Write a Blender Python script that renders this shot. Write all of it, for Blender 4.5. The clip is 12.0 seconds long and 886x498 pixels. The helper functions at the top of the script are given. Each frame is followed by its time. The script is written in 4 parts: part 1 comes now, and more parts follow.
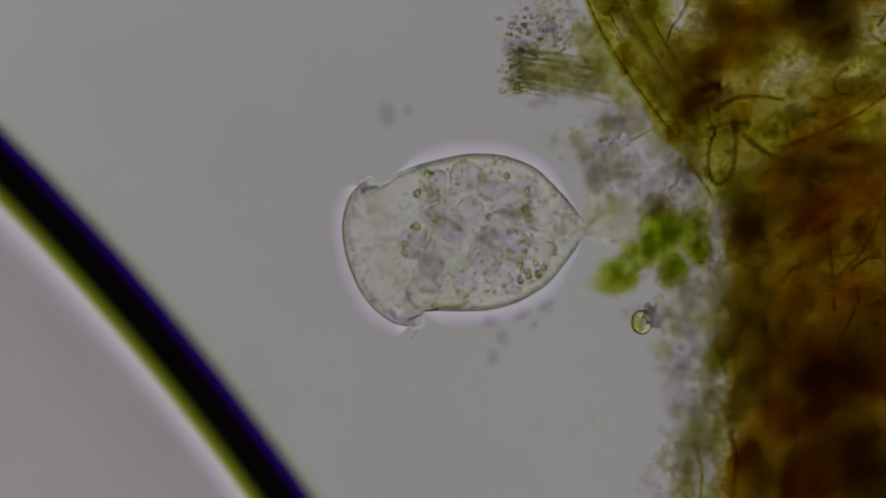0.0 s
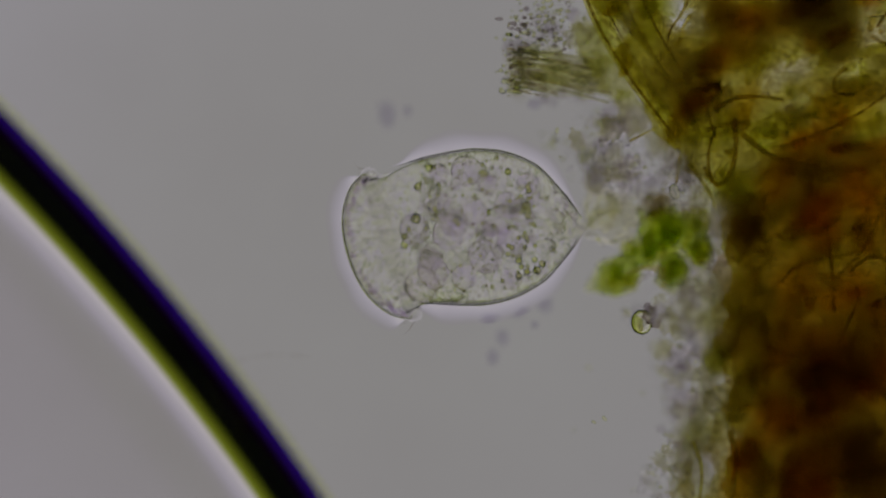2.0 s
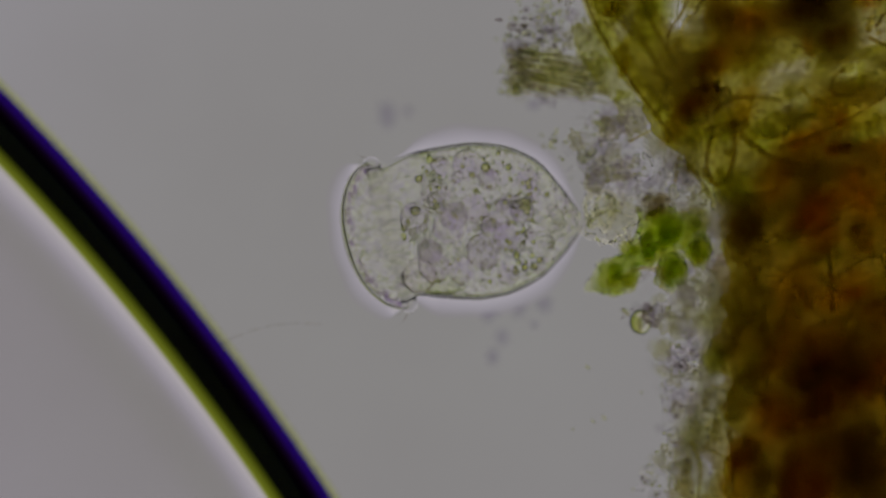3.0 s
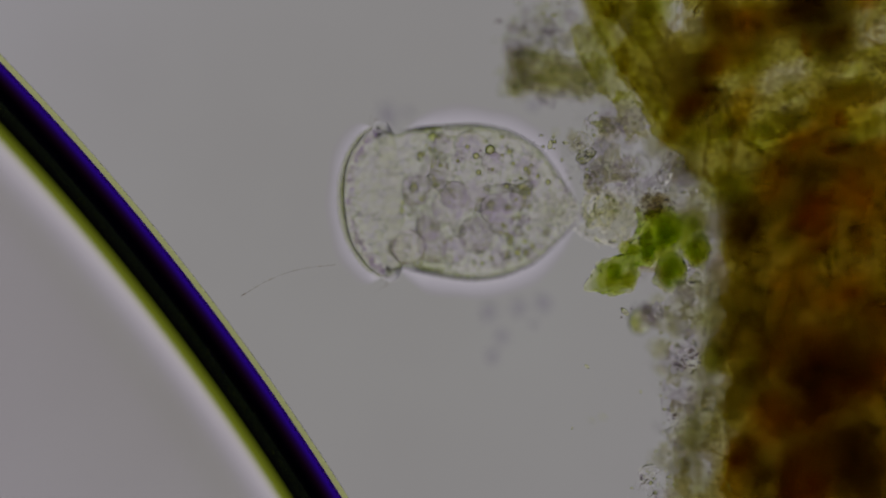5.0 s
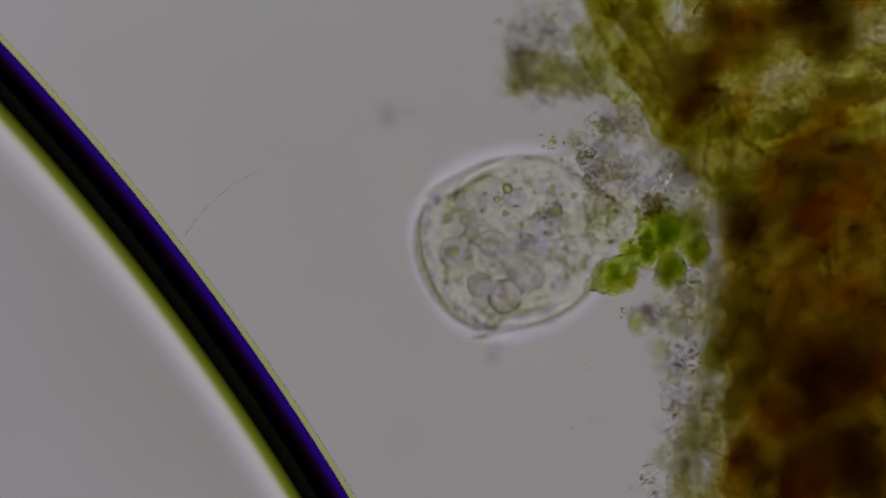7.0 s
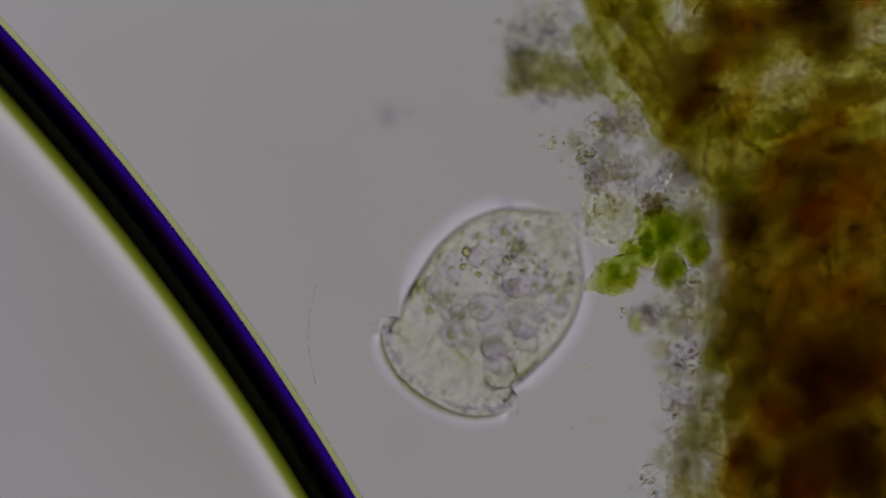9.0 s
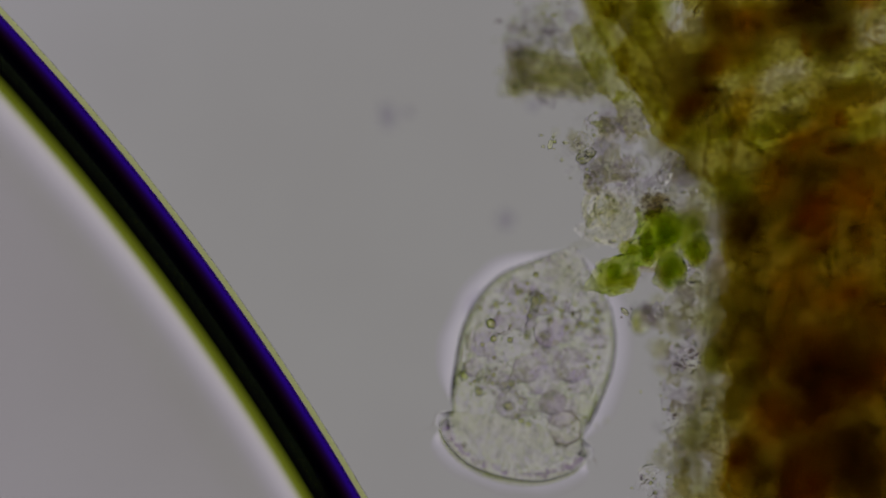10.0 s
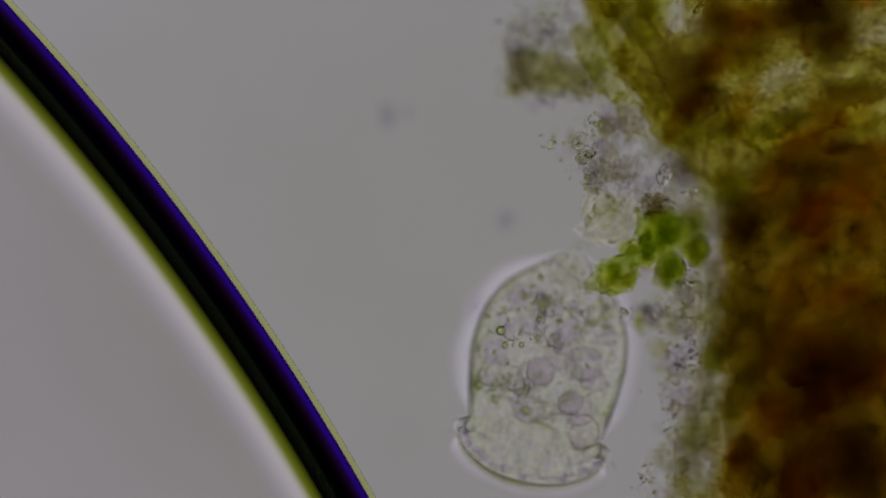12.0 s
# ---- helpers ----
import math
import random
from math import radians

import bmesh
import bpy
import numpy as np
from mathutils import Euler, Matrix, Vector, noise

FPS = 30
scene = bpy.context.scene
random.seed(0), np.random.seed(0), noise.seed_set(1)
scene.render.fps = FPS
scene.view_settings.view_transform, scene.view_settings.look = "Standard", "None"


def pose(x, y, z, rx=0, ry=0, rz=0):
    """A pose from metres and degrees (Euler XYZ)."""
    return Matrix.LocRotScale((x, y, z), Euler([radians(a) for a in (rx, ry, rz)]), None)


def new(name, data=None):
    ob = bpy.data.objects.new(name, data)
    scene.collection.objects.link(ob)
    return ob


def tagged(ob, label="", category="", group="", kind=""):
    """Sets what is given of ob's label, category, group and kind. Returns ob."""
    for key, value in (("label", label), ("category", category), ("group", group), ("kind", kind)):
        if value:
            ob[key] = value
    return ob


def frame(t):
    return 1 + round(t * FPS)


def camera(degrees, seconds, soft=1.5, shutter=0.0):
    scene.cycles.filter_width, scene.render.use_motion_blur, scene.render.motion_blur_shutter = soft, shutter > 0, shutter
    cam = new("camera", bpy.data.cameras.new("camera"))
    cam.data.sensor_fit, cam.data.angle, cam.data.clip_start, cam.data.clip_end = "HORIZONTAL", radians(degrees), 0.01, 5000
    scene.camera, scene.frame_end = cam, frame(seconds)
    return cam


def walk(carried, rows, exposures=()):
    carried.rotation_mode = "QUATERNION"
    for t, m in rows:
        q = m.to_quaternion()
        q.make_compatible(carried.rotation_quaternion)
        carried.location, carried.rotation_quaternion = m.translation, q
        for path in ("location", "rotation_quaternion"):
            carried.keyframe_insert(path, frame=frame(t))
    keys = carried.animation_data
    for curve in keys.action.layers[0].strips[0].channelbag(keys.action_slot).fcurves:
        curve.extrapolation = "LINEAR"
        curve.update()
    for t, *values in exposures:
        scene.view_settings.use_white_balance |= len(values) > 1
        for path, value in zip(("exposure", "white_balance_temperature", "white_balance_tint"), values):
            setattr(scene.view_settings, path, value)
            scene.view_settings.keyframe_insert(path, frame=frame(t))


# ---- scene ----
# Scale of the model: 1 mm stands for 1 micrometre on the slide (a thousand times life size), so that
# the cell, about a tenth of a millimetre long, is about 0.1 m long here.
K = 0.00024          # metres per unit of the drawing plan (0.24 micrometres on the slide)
DIST = 2.69          # from the lens to the plane z = 0
cam = camera(8.0, 12.0, soft=2.0)
cam.data.dof.use_dof = True
cam.data.dof.focus_distance = DIST
cam.data.dof.aperture_fstop = 0.7


def at(px, py, z=0.0):
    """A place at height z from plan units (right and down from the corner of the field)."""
    s = K * (DIST - z) / DIST
    return Vector(((px - 784) * s, (441 - py) * s, z))


# the fine focus is turned up between 2 and 4.6 s
walk(cam, [(t, pose(0, 0, DIST + dz)) for t, dz in (
    (0.0, -0.012), (1.0, -0.012), (2.0, -0.010), (2.5, -0.004), (3.2, 0.004), (4.0, 0.012), (4.8, 0.016), (6.0, 0.016), (9.0, 0.016),
    (11.0, 0.016), (12.0, 0.020))])

# ---- light: the microscope's lamp shines up through the slide, the room is dark ----
world = bpy.data.worlds.new("dark_room")
scene.world = world
world.use_nodes = True
world.node_tree.nodes["Background"].inputs["Color"].default_value = (0.9, 0.85, 1.0, 1)
world.node_tree.nodes["Background"].inputs["Strength"].default_value = 0.004
scene.view_settings.exposure = 0.0
# light passes many clear skins one behind the other
scene.cycles.transparent_max_bounces = 48
scene.cycles.max_bounces = 40
scene.cycles.transmission_bounces = 40


# ---- materials ----
class Mat:
    """A small node-tree builder."""

    def __init__(self, name):
        self.m = bpy.data.materials.new(name)
        self.m.use_nodes = True
        self.t = self.m.node_tree
        self.t.nodes.clear()
        self.out = self.t.nodes.new("ShaderNodeOutputMaterial")

    def n(self, kind, **values):
        node = self.t.nodes.new(kind)
        for key, v in values.items():
            node.inputs[key.replace("_", " ")].default_value = v
        return node

    def link(self, a, b):
        self.t.links.new(a, b)

    def coord(self, scale=(1, 1, 1), turn=(0, 0, 0)):
        tc = self.n("ShaderNodeTexCoord")
        mp = self.n("ShaderNodeMapping", Scale=scale, Rotation=turn)
        self.link(tc.outputs["Object"], mp.inputs["Vector"])
        return mp.outputs["Vector"]

    def noise(self, vec, scale, detail=4.0, rough=0.6, distort=0.0):
        nz = self.n("ShaderNodeTexNoise", Scale=scale, Detail=detail, Roughness=rough, Distortion=distort)
        self.link(vec, nz.inputs["Vector"])
        return nz.outputs["Fac"]

    def ramp(self, fac, stops):
        r = self.n("ShaderNodeValToRGB")
        el = r.color_ramp.elements
        while len(el) < len(stops):
            el.new(0.5)
        for e, (p, c) in zip(el, stops):
            e.position, e.color = p, (*c, 1)
        self.link(fac, r.inputs["Fac"])
        return r.outputs["Color"]

    def mul(self, a, b):
        mx = self.t.nodes.new("ShaderNodeMix")
        mx.data_type, mx.blend_type = "RGBA", "MULTIPLY"
        mx.inputs["Factor"].default_value = 1
        self.link(a, mx.inputs["A"])
        self.link(b, mx.inputs["B"])
        return mx.outputs["Result"]

    def bump(self, height, strength, distance):
        b = self.n("ShaderNodeBump", Strength=strength, Distance=distance)
        self.link(height, b.inputs["Height"])
        return b.outputs["Normal"]

    def done(self, shader):
        self.link(shader.outputs[0], self.out.inputs["Surface"])
        return self.m


def clear_material(name, tint, ior, grain=0.0, grain_scale=300.0, blotch=0.0, rough=0.0, second=None, spread=0.3):
    """Clear living matter: light is bent where it enters, with a grain in the surface and a mottled tint."""
    m = Mat(name)
    v = m.coord()
    sh = m.n("ShaderNodeBsdfRefraction", IOR=ior, Roughness=rough)
    low = second or tuple(c * (1 - blotch) for c in tint)
    m.link(m.ramp(m.noise(v, grain_scale * spread), [(0.35, low), (0.65, tint)]), sh.inputs["Color"])
    if grain:
        m.link(m.bump(m.noise(v, grain_scale, 3), grain, 0.002), sh.inputs["Normal"])
    return m.done(sh)


def stained_material(name, stops, scale=30.0, stretch=(1, 1, 1), turn=(0, 0, 0), fine=None, distort=0.6):
    """Thin plant matter that soaks up part of the light: two scales of stain."""
    m = Mat(name)
    v = m.coord(stretch, turn)
    col = m.ramp(m.noise(v, scale, 6, 0.62, distort), stops)
    col2 = m.ramp(m.noise(v, 420, 4, 0.6), fine or [(0.3, (0.72, 0.66, 0.55)), (0.55, (1, 1, 1))])
    sh = m.n("ShaderNodeBsdfTransparent")
    m.link(m.mul(col, col2), sh.inputs["Color"])
    return m.done(sh)


def soft_material(name, tint, low, scale=70.0, core=0.15, rim=0.92, warp=0.7):
    """A soft lump of pigment, densest in its middle and thinning out to nothing at its rim, mottled at two scales."""
    m = Mat(name)
    tc = m.n("ShaderNodeTexCoord")
    mp = m.n("ShaderNodeMapping", Location=(-1, -1, 0), Scale=(2, 2, 0))
    m.link(tc.outputs["Generated"], mp.inputs["Vector"])
    ln = m.n("ShaderNodeVectorMath")
    ln.operation = "LENGTH"
    m.link(mp.outputs["Vector"], ln.inputs[0])
    v = m.coord()
    wob = m.n("ShaderNodeMath")
    wob.operation = "MULTIPLY_ADD"
    wob.inputs[1].default_value, wob.inputs[2].default_value = warp, -warp * 0.5
    m.link(m.noise(v, scale, 5, 0.6, 0.5), wob.inputs[0])
    add = m.n("ShaderNodeMath")
    m.link(ln.outputs["Value"], add.inputs[0])
    m.link(wob.outputs[0], add.inputs[1])
    r = m.n("ShaderNodeValToRGB")
    r.color_ramp.interpolation = "EASE"
    el = r.color_ramp.elements
    el[0].position, el[0].color = core, (1, 1, 1, 1)
    el[1].position, el[1].color = rim, (0, 0, 0, 1)
    m.link(add.outputs[0], r.inputs["Fac"])
    mx = m.t.nodes.new("ShaderNodeMix")
    mx.data_type = "RGBA"
    mx.inputs["A"].default_value = (1, 1, 1, 1)
    m.link(r.outputs["Color"], mx.inputs["Factor"])
    m.link(m.ramp(m.noise(v, scale * 2.7, 5, 0.65), [(0.35, low), (0.62, tint)]), mx.inputs["B"])
    sh = m.n("ShaderNodeBsdfTransparent")
    m.link(mx.outputs["Result"], sh.inputs["Color"])
    return m.done(sh)


SPECK = [(0.36, (0.90, 0.885, 0.895)), (0.46, (0.985, 0.98, 0.982)), (0.60, (1, 1, 1))]
M_CELL = clear_material("cell_pellicle", (0.985, 0.995, 0.97), 1.032, 0.3, 360, second=(0.975, 0.974, 0.955))
M_LIP = clear_material("cell_lip", (0.985, 1.0, 0.960), 1.026, 0.3, 420, second=(0.968, 0.967, 0.95))
M_PLASM = clear_material("cytoplasm", (0.992, 1.0, 0.955), 1.23, 1.0, 480, second=(0.955, 0.94, 0.982), spread=0.62)
M_MOTTLE = stained_material("mottled_plasm", [(0.38, (0.95, 0.94, 0.97)), (0.5, (0.992, 0.992, 0.985)), (0.6, (0.995, 1.0, 0.975))], 330, fine=[(0.36, (0.945, 0.94, 0.95)), (0.48, (1, 1, 1))])
M_ROLL = clear_material("lip_roll", (1.0, 1.0, 0.985), 1.020, 0.1, 520, 0.02)
M_HAIR = stained_material("cilium", [(0.3, (0.957, 0.957, 0.964)), (0.6, (0.982, 0.982, 0.985))], 200)
# clear wedge added round the cell to draw its bright out-of-focus halo
M_HALO = clear_material("halo_collar", (0.995, 0.988, 1.0), 1.30)
M_GRAIN = clear_material("cell_grain", (0.95, 0.965, 0.90), 1.14)
M_JELLY = clear_material("cell_jelly", (0.995, 0.995, 0.985), 1.040, 0.7, 520, 0.03)
M_LUMP = stained_material("cell_plasm", [(0.36, (0.963, 0.965, 0.945)), (0.5, (0.988, 0.988, 0.98)), (0.60, (1, 1, 1))], 330, fine=[(0.38, (0.94, 0.94, 0.935)), (0.52, (1, 1, 1))])
M_VIOLET = stained_material("cell_plasm_violet", [(0.36, (0.953, 0.936, 0.970)), (0.5, (0.987, 0.979, 0.991)), (0.60, (1.000, 1.000, 1.000))], 330, fine=[(0.38, (0.95, 0.93, 0.97)), (0.52, (1, 1, 1))])
# tint of the ring that imitates the bubble's diffraction fringe
M_FRINGE = clear_material("rim_fringe", (0.96, 1.0, 0.66), 1.05)
M_VAC = clear_material("vacuole", (0.976, 0.955, 1.0), 1.0405, 0.3, 420, 0.03)
M_BIGVAC = clear_material("water_vacuole", (1.0, 0.985, 1.0), 1.06, 0.2, 300, 0.02)
M_FOOD = clear_material("food_vacuole", (0.97, 0.945, 1.0), 1.042, 0.8, 600, 0.06)
M_OIL = clear_material("oil_droplet", (0.99, 1.0, 0.80), 1.34)
M_STALK = clear_material("stalk_sheath", (0.99, 0.99, 0.96), 1.006, 0.3, 300, 0.03)
M_WALL = clear_material("green_cell_wall", (0.96, 0.985, 0.80), 1.035, 0.6, 260, 0.10)
M_CASE = stained_material("pale_case", [(0.35, (0.975, 0.975, 0.92)), (0.5, (0.99, 0.99, 0.955)), (0.65, (1, 1, 0.98))], 90, fine=SPECK)
M_CASEWALL = clear_material("clear_case", (1.0, 1.0, 0.95), 1.045, 0.5, 160, 0.03)
M_FIBRE = clear_material("clear_fibre", (0.97, 0.97, 0.86), 1.06, 0.6, 200, 0.12)
M_GRIT = clear_material("grit", (0.95, 0.96, 0.80), 1.20, 0.3, 300, 0.1)
M_GEL = clear_material("clear_slime", (0.995, 0.992, 0.992), 1.055, 0.9, 260, 0.04)
M_PEARL = clear_material("granule", (0.96, 0.965, 0.86), 1.16, 0.2, 200, 0.1)
GRAIN = [(0.34, (0.84, 0.81, 0.72)), (0.48, (0.96, 0.95, 0.91)), (0.58, (1, 1, 1))]
M_MASS = stained_material("brown_plant_tissue", [(0.31, (0.765, 0.745, 0.35)), (0.42, (0.86, 0.85, 0.44)), (0.53, (0.925, 0.92, 0.54)), (0.66, (0.968, 0.968, 0.70))], 40, (1, 1.9, 1), (0, 0, 0.5), GRAIN)
M_FELT = stained_material("felted_tissue", [(0.36, (0.85, 0.825, 0.63)), (0.5, (0.96, 0.95, 0.82)), (0.62, (1, 1, 0.95))], 130, (1, 1.7, 1), (0, 0, 0.6), [(0.36, (0.76, 0.72, 0.58)), (0.48, (0.95, 0.935, 0.87)), (0.56, (1, 1, 1))], 1.2)
M_RUST = stained_material("rust_brown_tissue", [(0.30, (0.90, 0.85, 0.70)), (0.5, (0.955, 0.912, 0.79)), (0.66, (0.99, 0.965, 0.88))], 44, fine=[(0.34, (0.90, 0.86, 0.77)), (0.55, (1, 1, 1))])
M_AMBER = stained_material("amber_flake", [(0.3, (0.907, 0.849, 0.417)), (0.5, (0.965, 0.934, 0.605)), (0.7, (0.990, 0.981, 0.814))], 60)
M_UMBER = stained_material("umber_flake", [(0.3, (0.914, 0.897, 0.585)), (0.5, (0.966, 0.951, 0.760)), (0.7, (0.993, 0.988, 0.910))], 80)
M_LEAF = stained_material("olive_flake", [(0.3, (0.893, 0.909, 0.499)), (0.5, (0.967, 0.972, 0.699)), (0.7, (0.992, 0.993, 0.885))], 60)
M_SHRED = stained_material("pale_olive_shred", [(0.3, (0.90, 0.91, 0.66)), (0.5, (0.96, 0.965, 0.80)), (0.7, (0.99, 0.99, 0.92))], 70, fine=SPECK)
M_OLIVE = stained_material("olive_fibre", [(0.3, (0.87, 0.86, 0.42)), (0.5, (0.945, 0.945, 0.58)), (0.7, (0.985, 0.985, 0.75))], 70)
M_REED = stained_material("reed_fibre", [(0.3, (0.909, 0.903, 0.779)), (0.5, (0.961, 0.958, 0.875)), (0.7, (0.994, 0.994, 0.957))], 120)
M_LINE = stained_material("dark_fibre", [(0.3, (0.664, 0.600, 0.280)), (0.6, (0.863, 0.803, 0.517))], 120)
M_GREEN = stained_material("green_chloroplast", [(0.3, (0.850, 0.926, 0.468)), (0.5, (0.926, 0.971, 0.616)), (0.7, (0.984, 0.992, 0.809))], 120)
M_PALEGREEN = stained_material("pale_green_cell", [(0.3, (0.78, 0.86, 0.52)), (0.5, (0.89, 0.94, 0.70)), (0.7, (0.97, 0.98, 0.88))], 90)
M_HAZE = stained_material("lavender_slime", [(0.34, (0.962, 0.953, 0.964)), (0.50, (0.990, 0.986, 0.989)), (0.64, (1.000, 1.000, 0.993))], 110, fine=SPECK)
M_MURK = stained_material("grey_murk", [(0.34, (0.923, 0.910, 0.906)), (0.5, (0.974, 0.968, 0.963)), (0.64, (0.998, 0.998, 0.993))], 100, fine=SPECK)
M_MOSS = stained_material("olive_slime", [(0.34, (0.89, 0.885, 0.78)), (0.5, (0.955, 0.955, 0.88)), (0.64, (0.995, 0.995, 0.97))], 100, fine=SPECK)
M_SOIL = stained_material("olive_brown_crumb", [(0.32, (0.852, 0.825, 0.603)), (0.5, (0.928, 0.910, 0.743)), (0.68, (0.983, 0.976, 0.880))], 70, fine=SPECK)
M_FLECK = soft_material("fleck", (0.91, 0.895, 0.935), (0.85, 0.835, 0.90), 120, 0.3, 1.0)
S_DARK = soft_material("rotten_core", (0.79, 0.76, 0.63), (0.67, 0.635, 0.51), 110)
S_BROWN = soft_material("brown_stain", (0.80, 0.745, 0.55), (0.68, 0.62, 0.43), 110)
S_AMBER = soft_material("amber_stain", (0.96, 0.86, 0.46), (0.88, 0.76, 0.38), 110)
S_RUST = soft_material("rust_stain", (0.93, 0.80, 0.52), (0.85, 0.70, 0.43), 110)
S_OLIVE = soft_material("olive_stain", (0.92, 0.93, 0.60), (0.78, 0.78, 0.44), 110)
S_GREY = soft_material("grey_stain", (0.90, 0.89, 0.82), (0.80, 0.79, 0.70), 110)
S_MURK = soft_material("murky_slime", (0.962, 0.955, 0.96), (0.89, 0.88, 0.895), 120)
S_VEIL = soft_material("thin_slime", (0.988, 0.986, 0.988), (0.945, 0.94, 0.945), 140)
S_GREEN = soft_material("green_plasm", (0.925, 0.95, 0.72), (0.84, 0.885, 0.58), 110, 0.55, 1.15, 0.5)
S_CHLORO = soft_material("chloroplast", (0.89, 0.92, 0.66), (0.79, 0.845, 0.53), 160, 0.0, 0.9, 0.9)
S_MOSS = soft_material("pale_moss", (0.967, 0.967, 0.89), (0.885, 0.885, 0.76), 130)
S_LIME = soft_material("lime_plasm", (0.957, 0.965, 0.71), (0.905, 0.93, 0.61), 110, 0.5, 1.15, 0.5)
S_PALE = soft_material("pale_green_plasm", (0.90, 0.93, 0.80), (0.83, 0.88, 0.69), 110, 0.5, 1.15, 0.5)
M_DARK = stained_material("dark_detritus", [(0.3, (0.693, 0.660, 0.693)), (0.6, (0.889, 0.868, 0.875))], 90)


def bubble_material():
    """Air in water: it bends light, and mirrors it where the wall is steep, coloured violet to paint the lens's colour
    fringe.
    """
    m = Mat("air")
    fr = m.n("ShaderNodeFresnel", IOR=0.75)
    full = m.n("ShaderNodeMath")
    full.operation = "GREATER_THAN"
    full.inputs[1].default_value = 0.97
    m.link(fr.outputs[0], full.inputs[0])
    re = m.n("ShaderNodeBsdfRefraction", Color=(0.962, 0.948, 0.953, 1), IOR=0.75, Roughness=0.0)
    # violet colour fringe along the rim, put into the mirror colour
    gl = m.n("ShaderNodeBsdfGlossy", Color=(0.037, 0.005, 0.40, 1), Roughness=0.0)
    mx = m.n("ShaderNodeMixShader")
    m.link(full.outputs[0], mx.inputs[0])
    m.link(re.outputs[0], mx.inputs[1])
    m.link(gl.outputs[0], mx.inputs[2])
    return m.done(mx)


M_AIR = bubble_material()


def lamp_material():
    """The condenser's hollow lit face: even in the middle, with made-up coloured rings towards its rim (angle from
    straight down) that tint the bubble's bands and the halos.
    """
    m = Mat("condenser_glow")
    tc = m.n("ShaderNodeTexCoord")
    nm = m.n("ShaderNodeVectorMath")
    nm.operation = "NORMALIZE"
    m.link(tc.outputs["Object"], nm.inputs[0])
    sx = m.n("ShaderNodeSeparateXYZ")
    m.link(nm.outputs["Vector"], sx.inputs[0])
    ac = m.n("ShaderNodeMath")
    ac.operation = "ARCCOSINE"
    neg = m.n("ShaderNodeMath")
    neg.operation = "MULTIPLY"
    neg.inputs[1].default_value = -1
    m.link(sx.outputs["Z"], neg.inputs[0])
    m.link(neg.outputs[0], ac.inputs[0])
    sc = m.n("ShaderNodeMath")
    sc.operation = "DIVIDE"
    sc.inputs[1].default_value = math.pi / 2
    m.link(ac.outputs[0], sc.inputs[0])
    # ring colours set to paint halos and rim bands through bent light
    rings = [(0, (0.232, 0.226, 0.223)), (4, (0.232, 0.226, 0.223)), (6, (0.240, 0.230, 0.238)), (8.5, (0.30, 0.286, 0.325)), (14, (0.415, 0.395, 0.415)),
             (19, (0.32, 0.315, 0.28)), (23, (0.23, 0.25, 0.09)), (28, (0.135, 0.16, 0.016)), (32, (0.065, 0.08, 0.005)), (36, (0.001, 0.001, 0.001)),
             (46, (0.001, 0.001, 0.001)), (49, (0.016, 0.024, 0.010)), (52, (0.001, 0.001, 0.001))]
    col = m.ramp(sc.outputs[0], [(a / 90, c) for a, c in rings])
    e = m.n("ShaderNodeEmission", Strength=1.025)
    m.link(col, e.inputs["Color"])
    return m.done(e)


def slide_material():
    m = Mat("slide_glass")
    sh = m.n("ShaderNodeBsdfTransparent")
    v = m.coord()
    m.link(m.ramp(m.noise(v, 14, 3), [(0.3, (0.975, 0.97, 0.97)), (0.7, (1, 1, 1))]), sh.inputs["Color"])
    return m.done(sh)


# ---- mesh helpers ----
def mesh_of(name, bm, material, smooth=True, keep=False):
    if not keep:
        bmesh.ops.recalc_face_normals(bm, faces=bm.faces)
    me = bpy.data.meshes.new(name)
    bm.to_mesh(me)
    bm.free()
    me.materials.append(material)
    if smooth:
        me.polygons.foreach_set("use_smooth", [True] * len(me.polygons))
    return me


def part(name, bm, material, parent=None, label="", m=None, smooth=True, keep=False):
    ob = new(name, mesh_of(name, bm, material, smooth, keep))
    ob.parent = parent
    if m is not None:
        ob.matrix_basis = m
    if label:
        ob["label"] = label
    return ob


def empty(name, m, label, category, group="", kind=""):
    ob = new(name)
    ob.empty_display_size = 0.01
    ob.matrix_basis = m
    return tagged(ob, label, category, group, kind)


def smooth_curve(points, n):
    """n + 1 places along a Catmull-Rom curve through the points."""
    p = np.array(points, float)
    p = np.vstack([2 * p[0] - p[1], p, 2 * p[-1] - p[-2]])
    out = []
    for s in np.linspace(0, len(points) - 1, n + 1):
        i = min(int(s), len(points) - 2)
        f = s - i
        a, b, c, d = p[i], p[i + 1], p[i + 2], p[i + 3]
        out.append(0.5 * (2 * b + (c - a) * f + (2 * a - 5 * b + 4 * c - d) * f * f + (3 * b - a - 3 * c + d) * f ** 3))
    return out


def revolve(profile, seg=64, flat=1.0):
    """A body turned round the x axis from (x, radius) pairs; flat, a number or one for each pair, widens it along z."""
    bm = bmesh.new()
    rings = []
    for k, (x, r) in enumerate(profile):
        deep = flat[k] if hasattr(flat, "__len__") else flat
        if r < 1e-9:
            rings.append([bm.verts.new((x, 0, 0))])
        else:
            rings.append([bm.verts.new((x, r * math.cos(a), r * deep * math.sin(a))) for a in np.linspace(0, 2 * math.pi, seg, endpoint=False)])
    for a, b in zip(rings, rings[1:]):
        for i in range(seg):
            j = (i + 1) % seg
            if len(a) == 1:
                bm.faces.new((a[0], b[j], b[i]))
            elif len(b) == 1:
                bm.faces.new((a[i], a[j], b[0]))
            else:
                bm.faces.new((a[i], a[j], b[j], b[i]))
    return bm


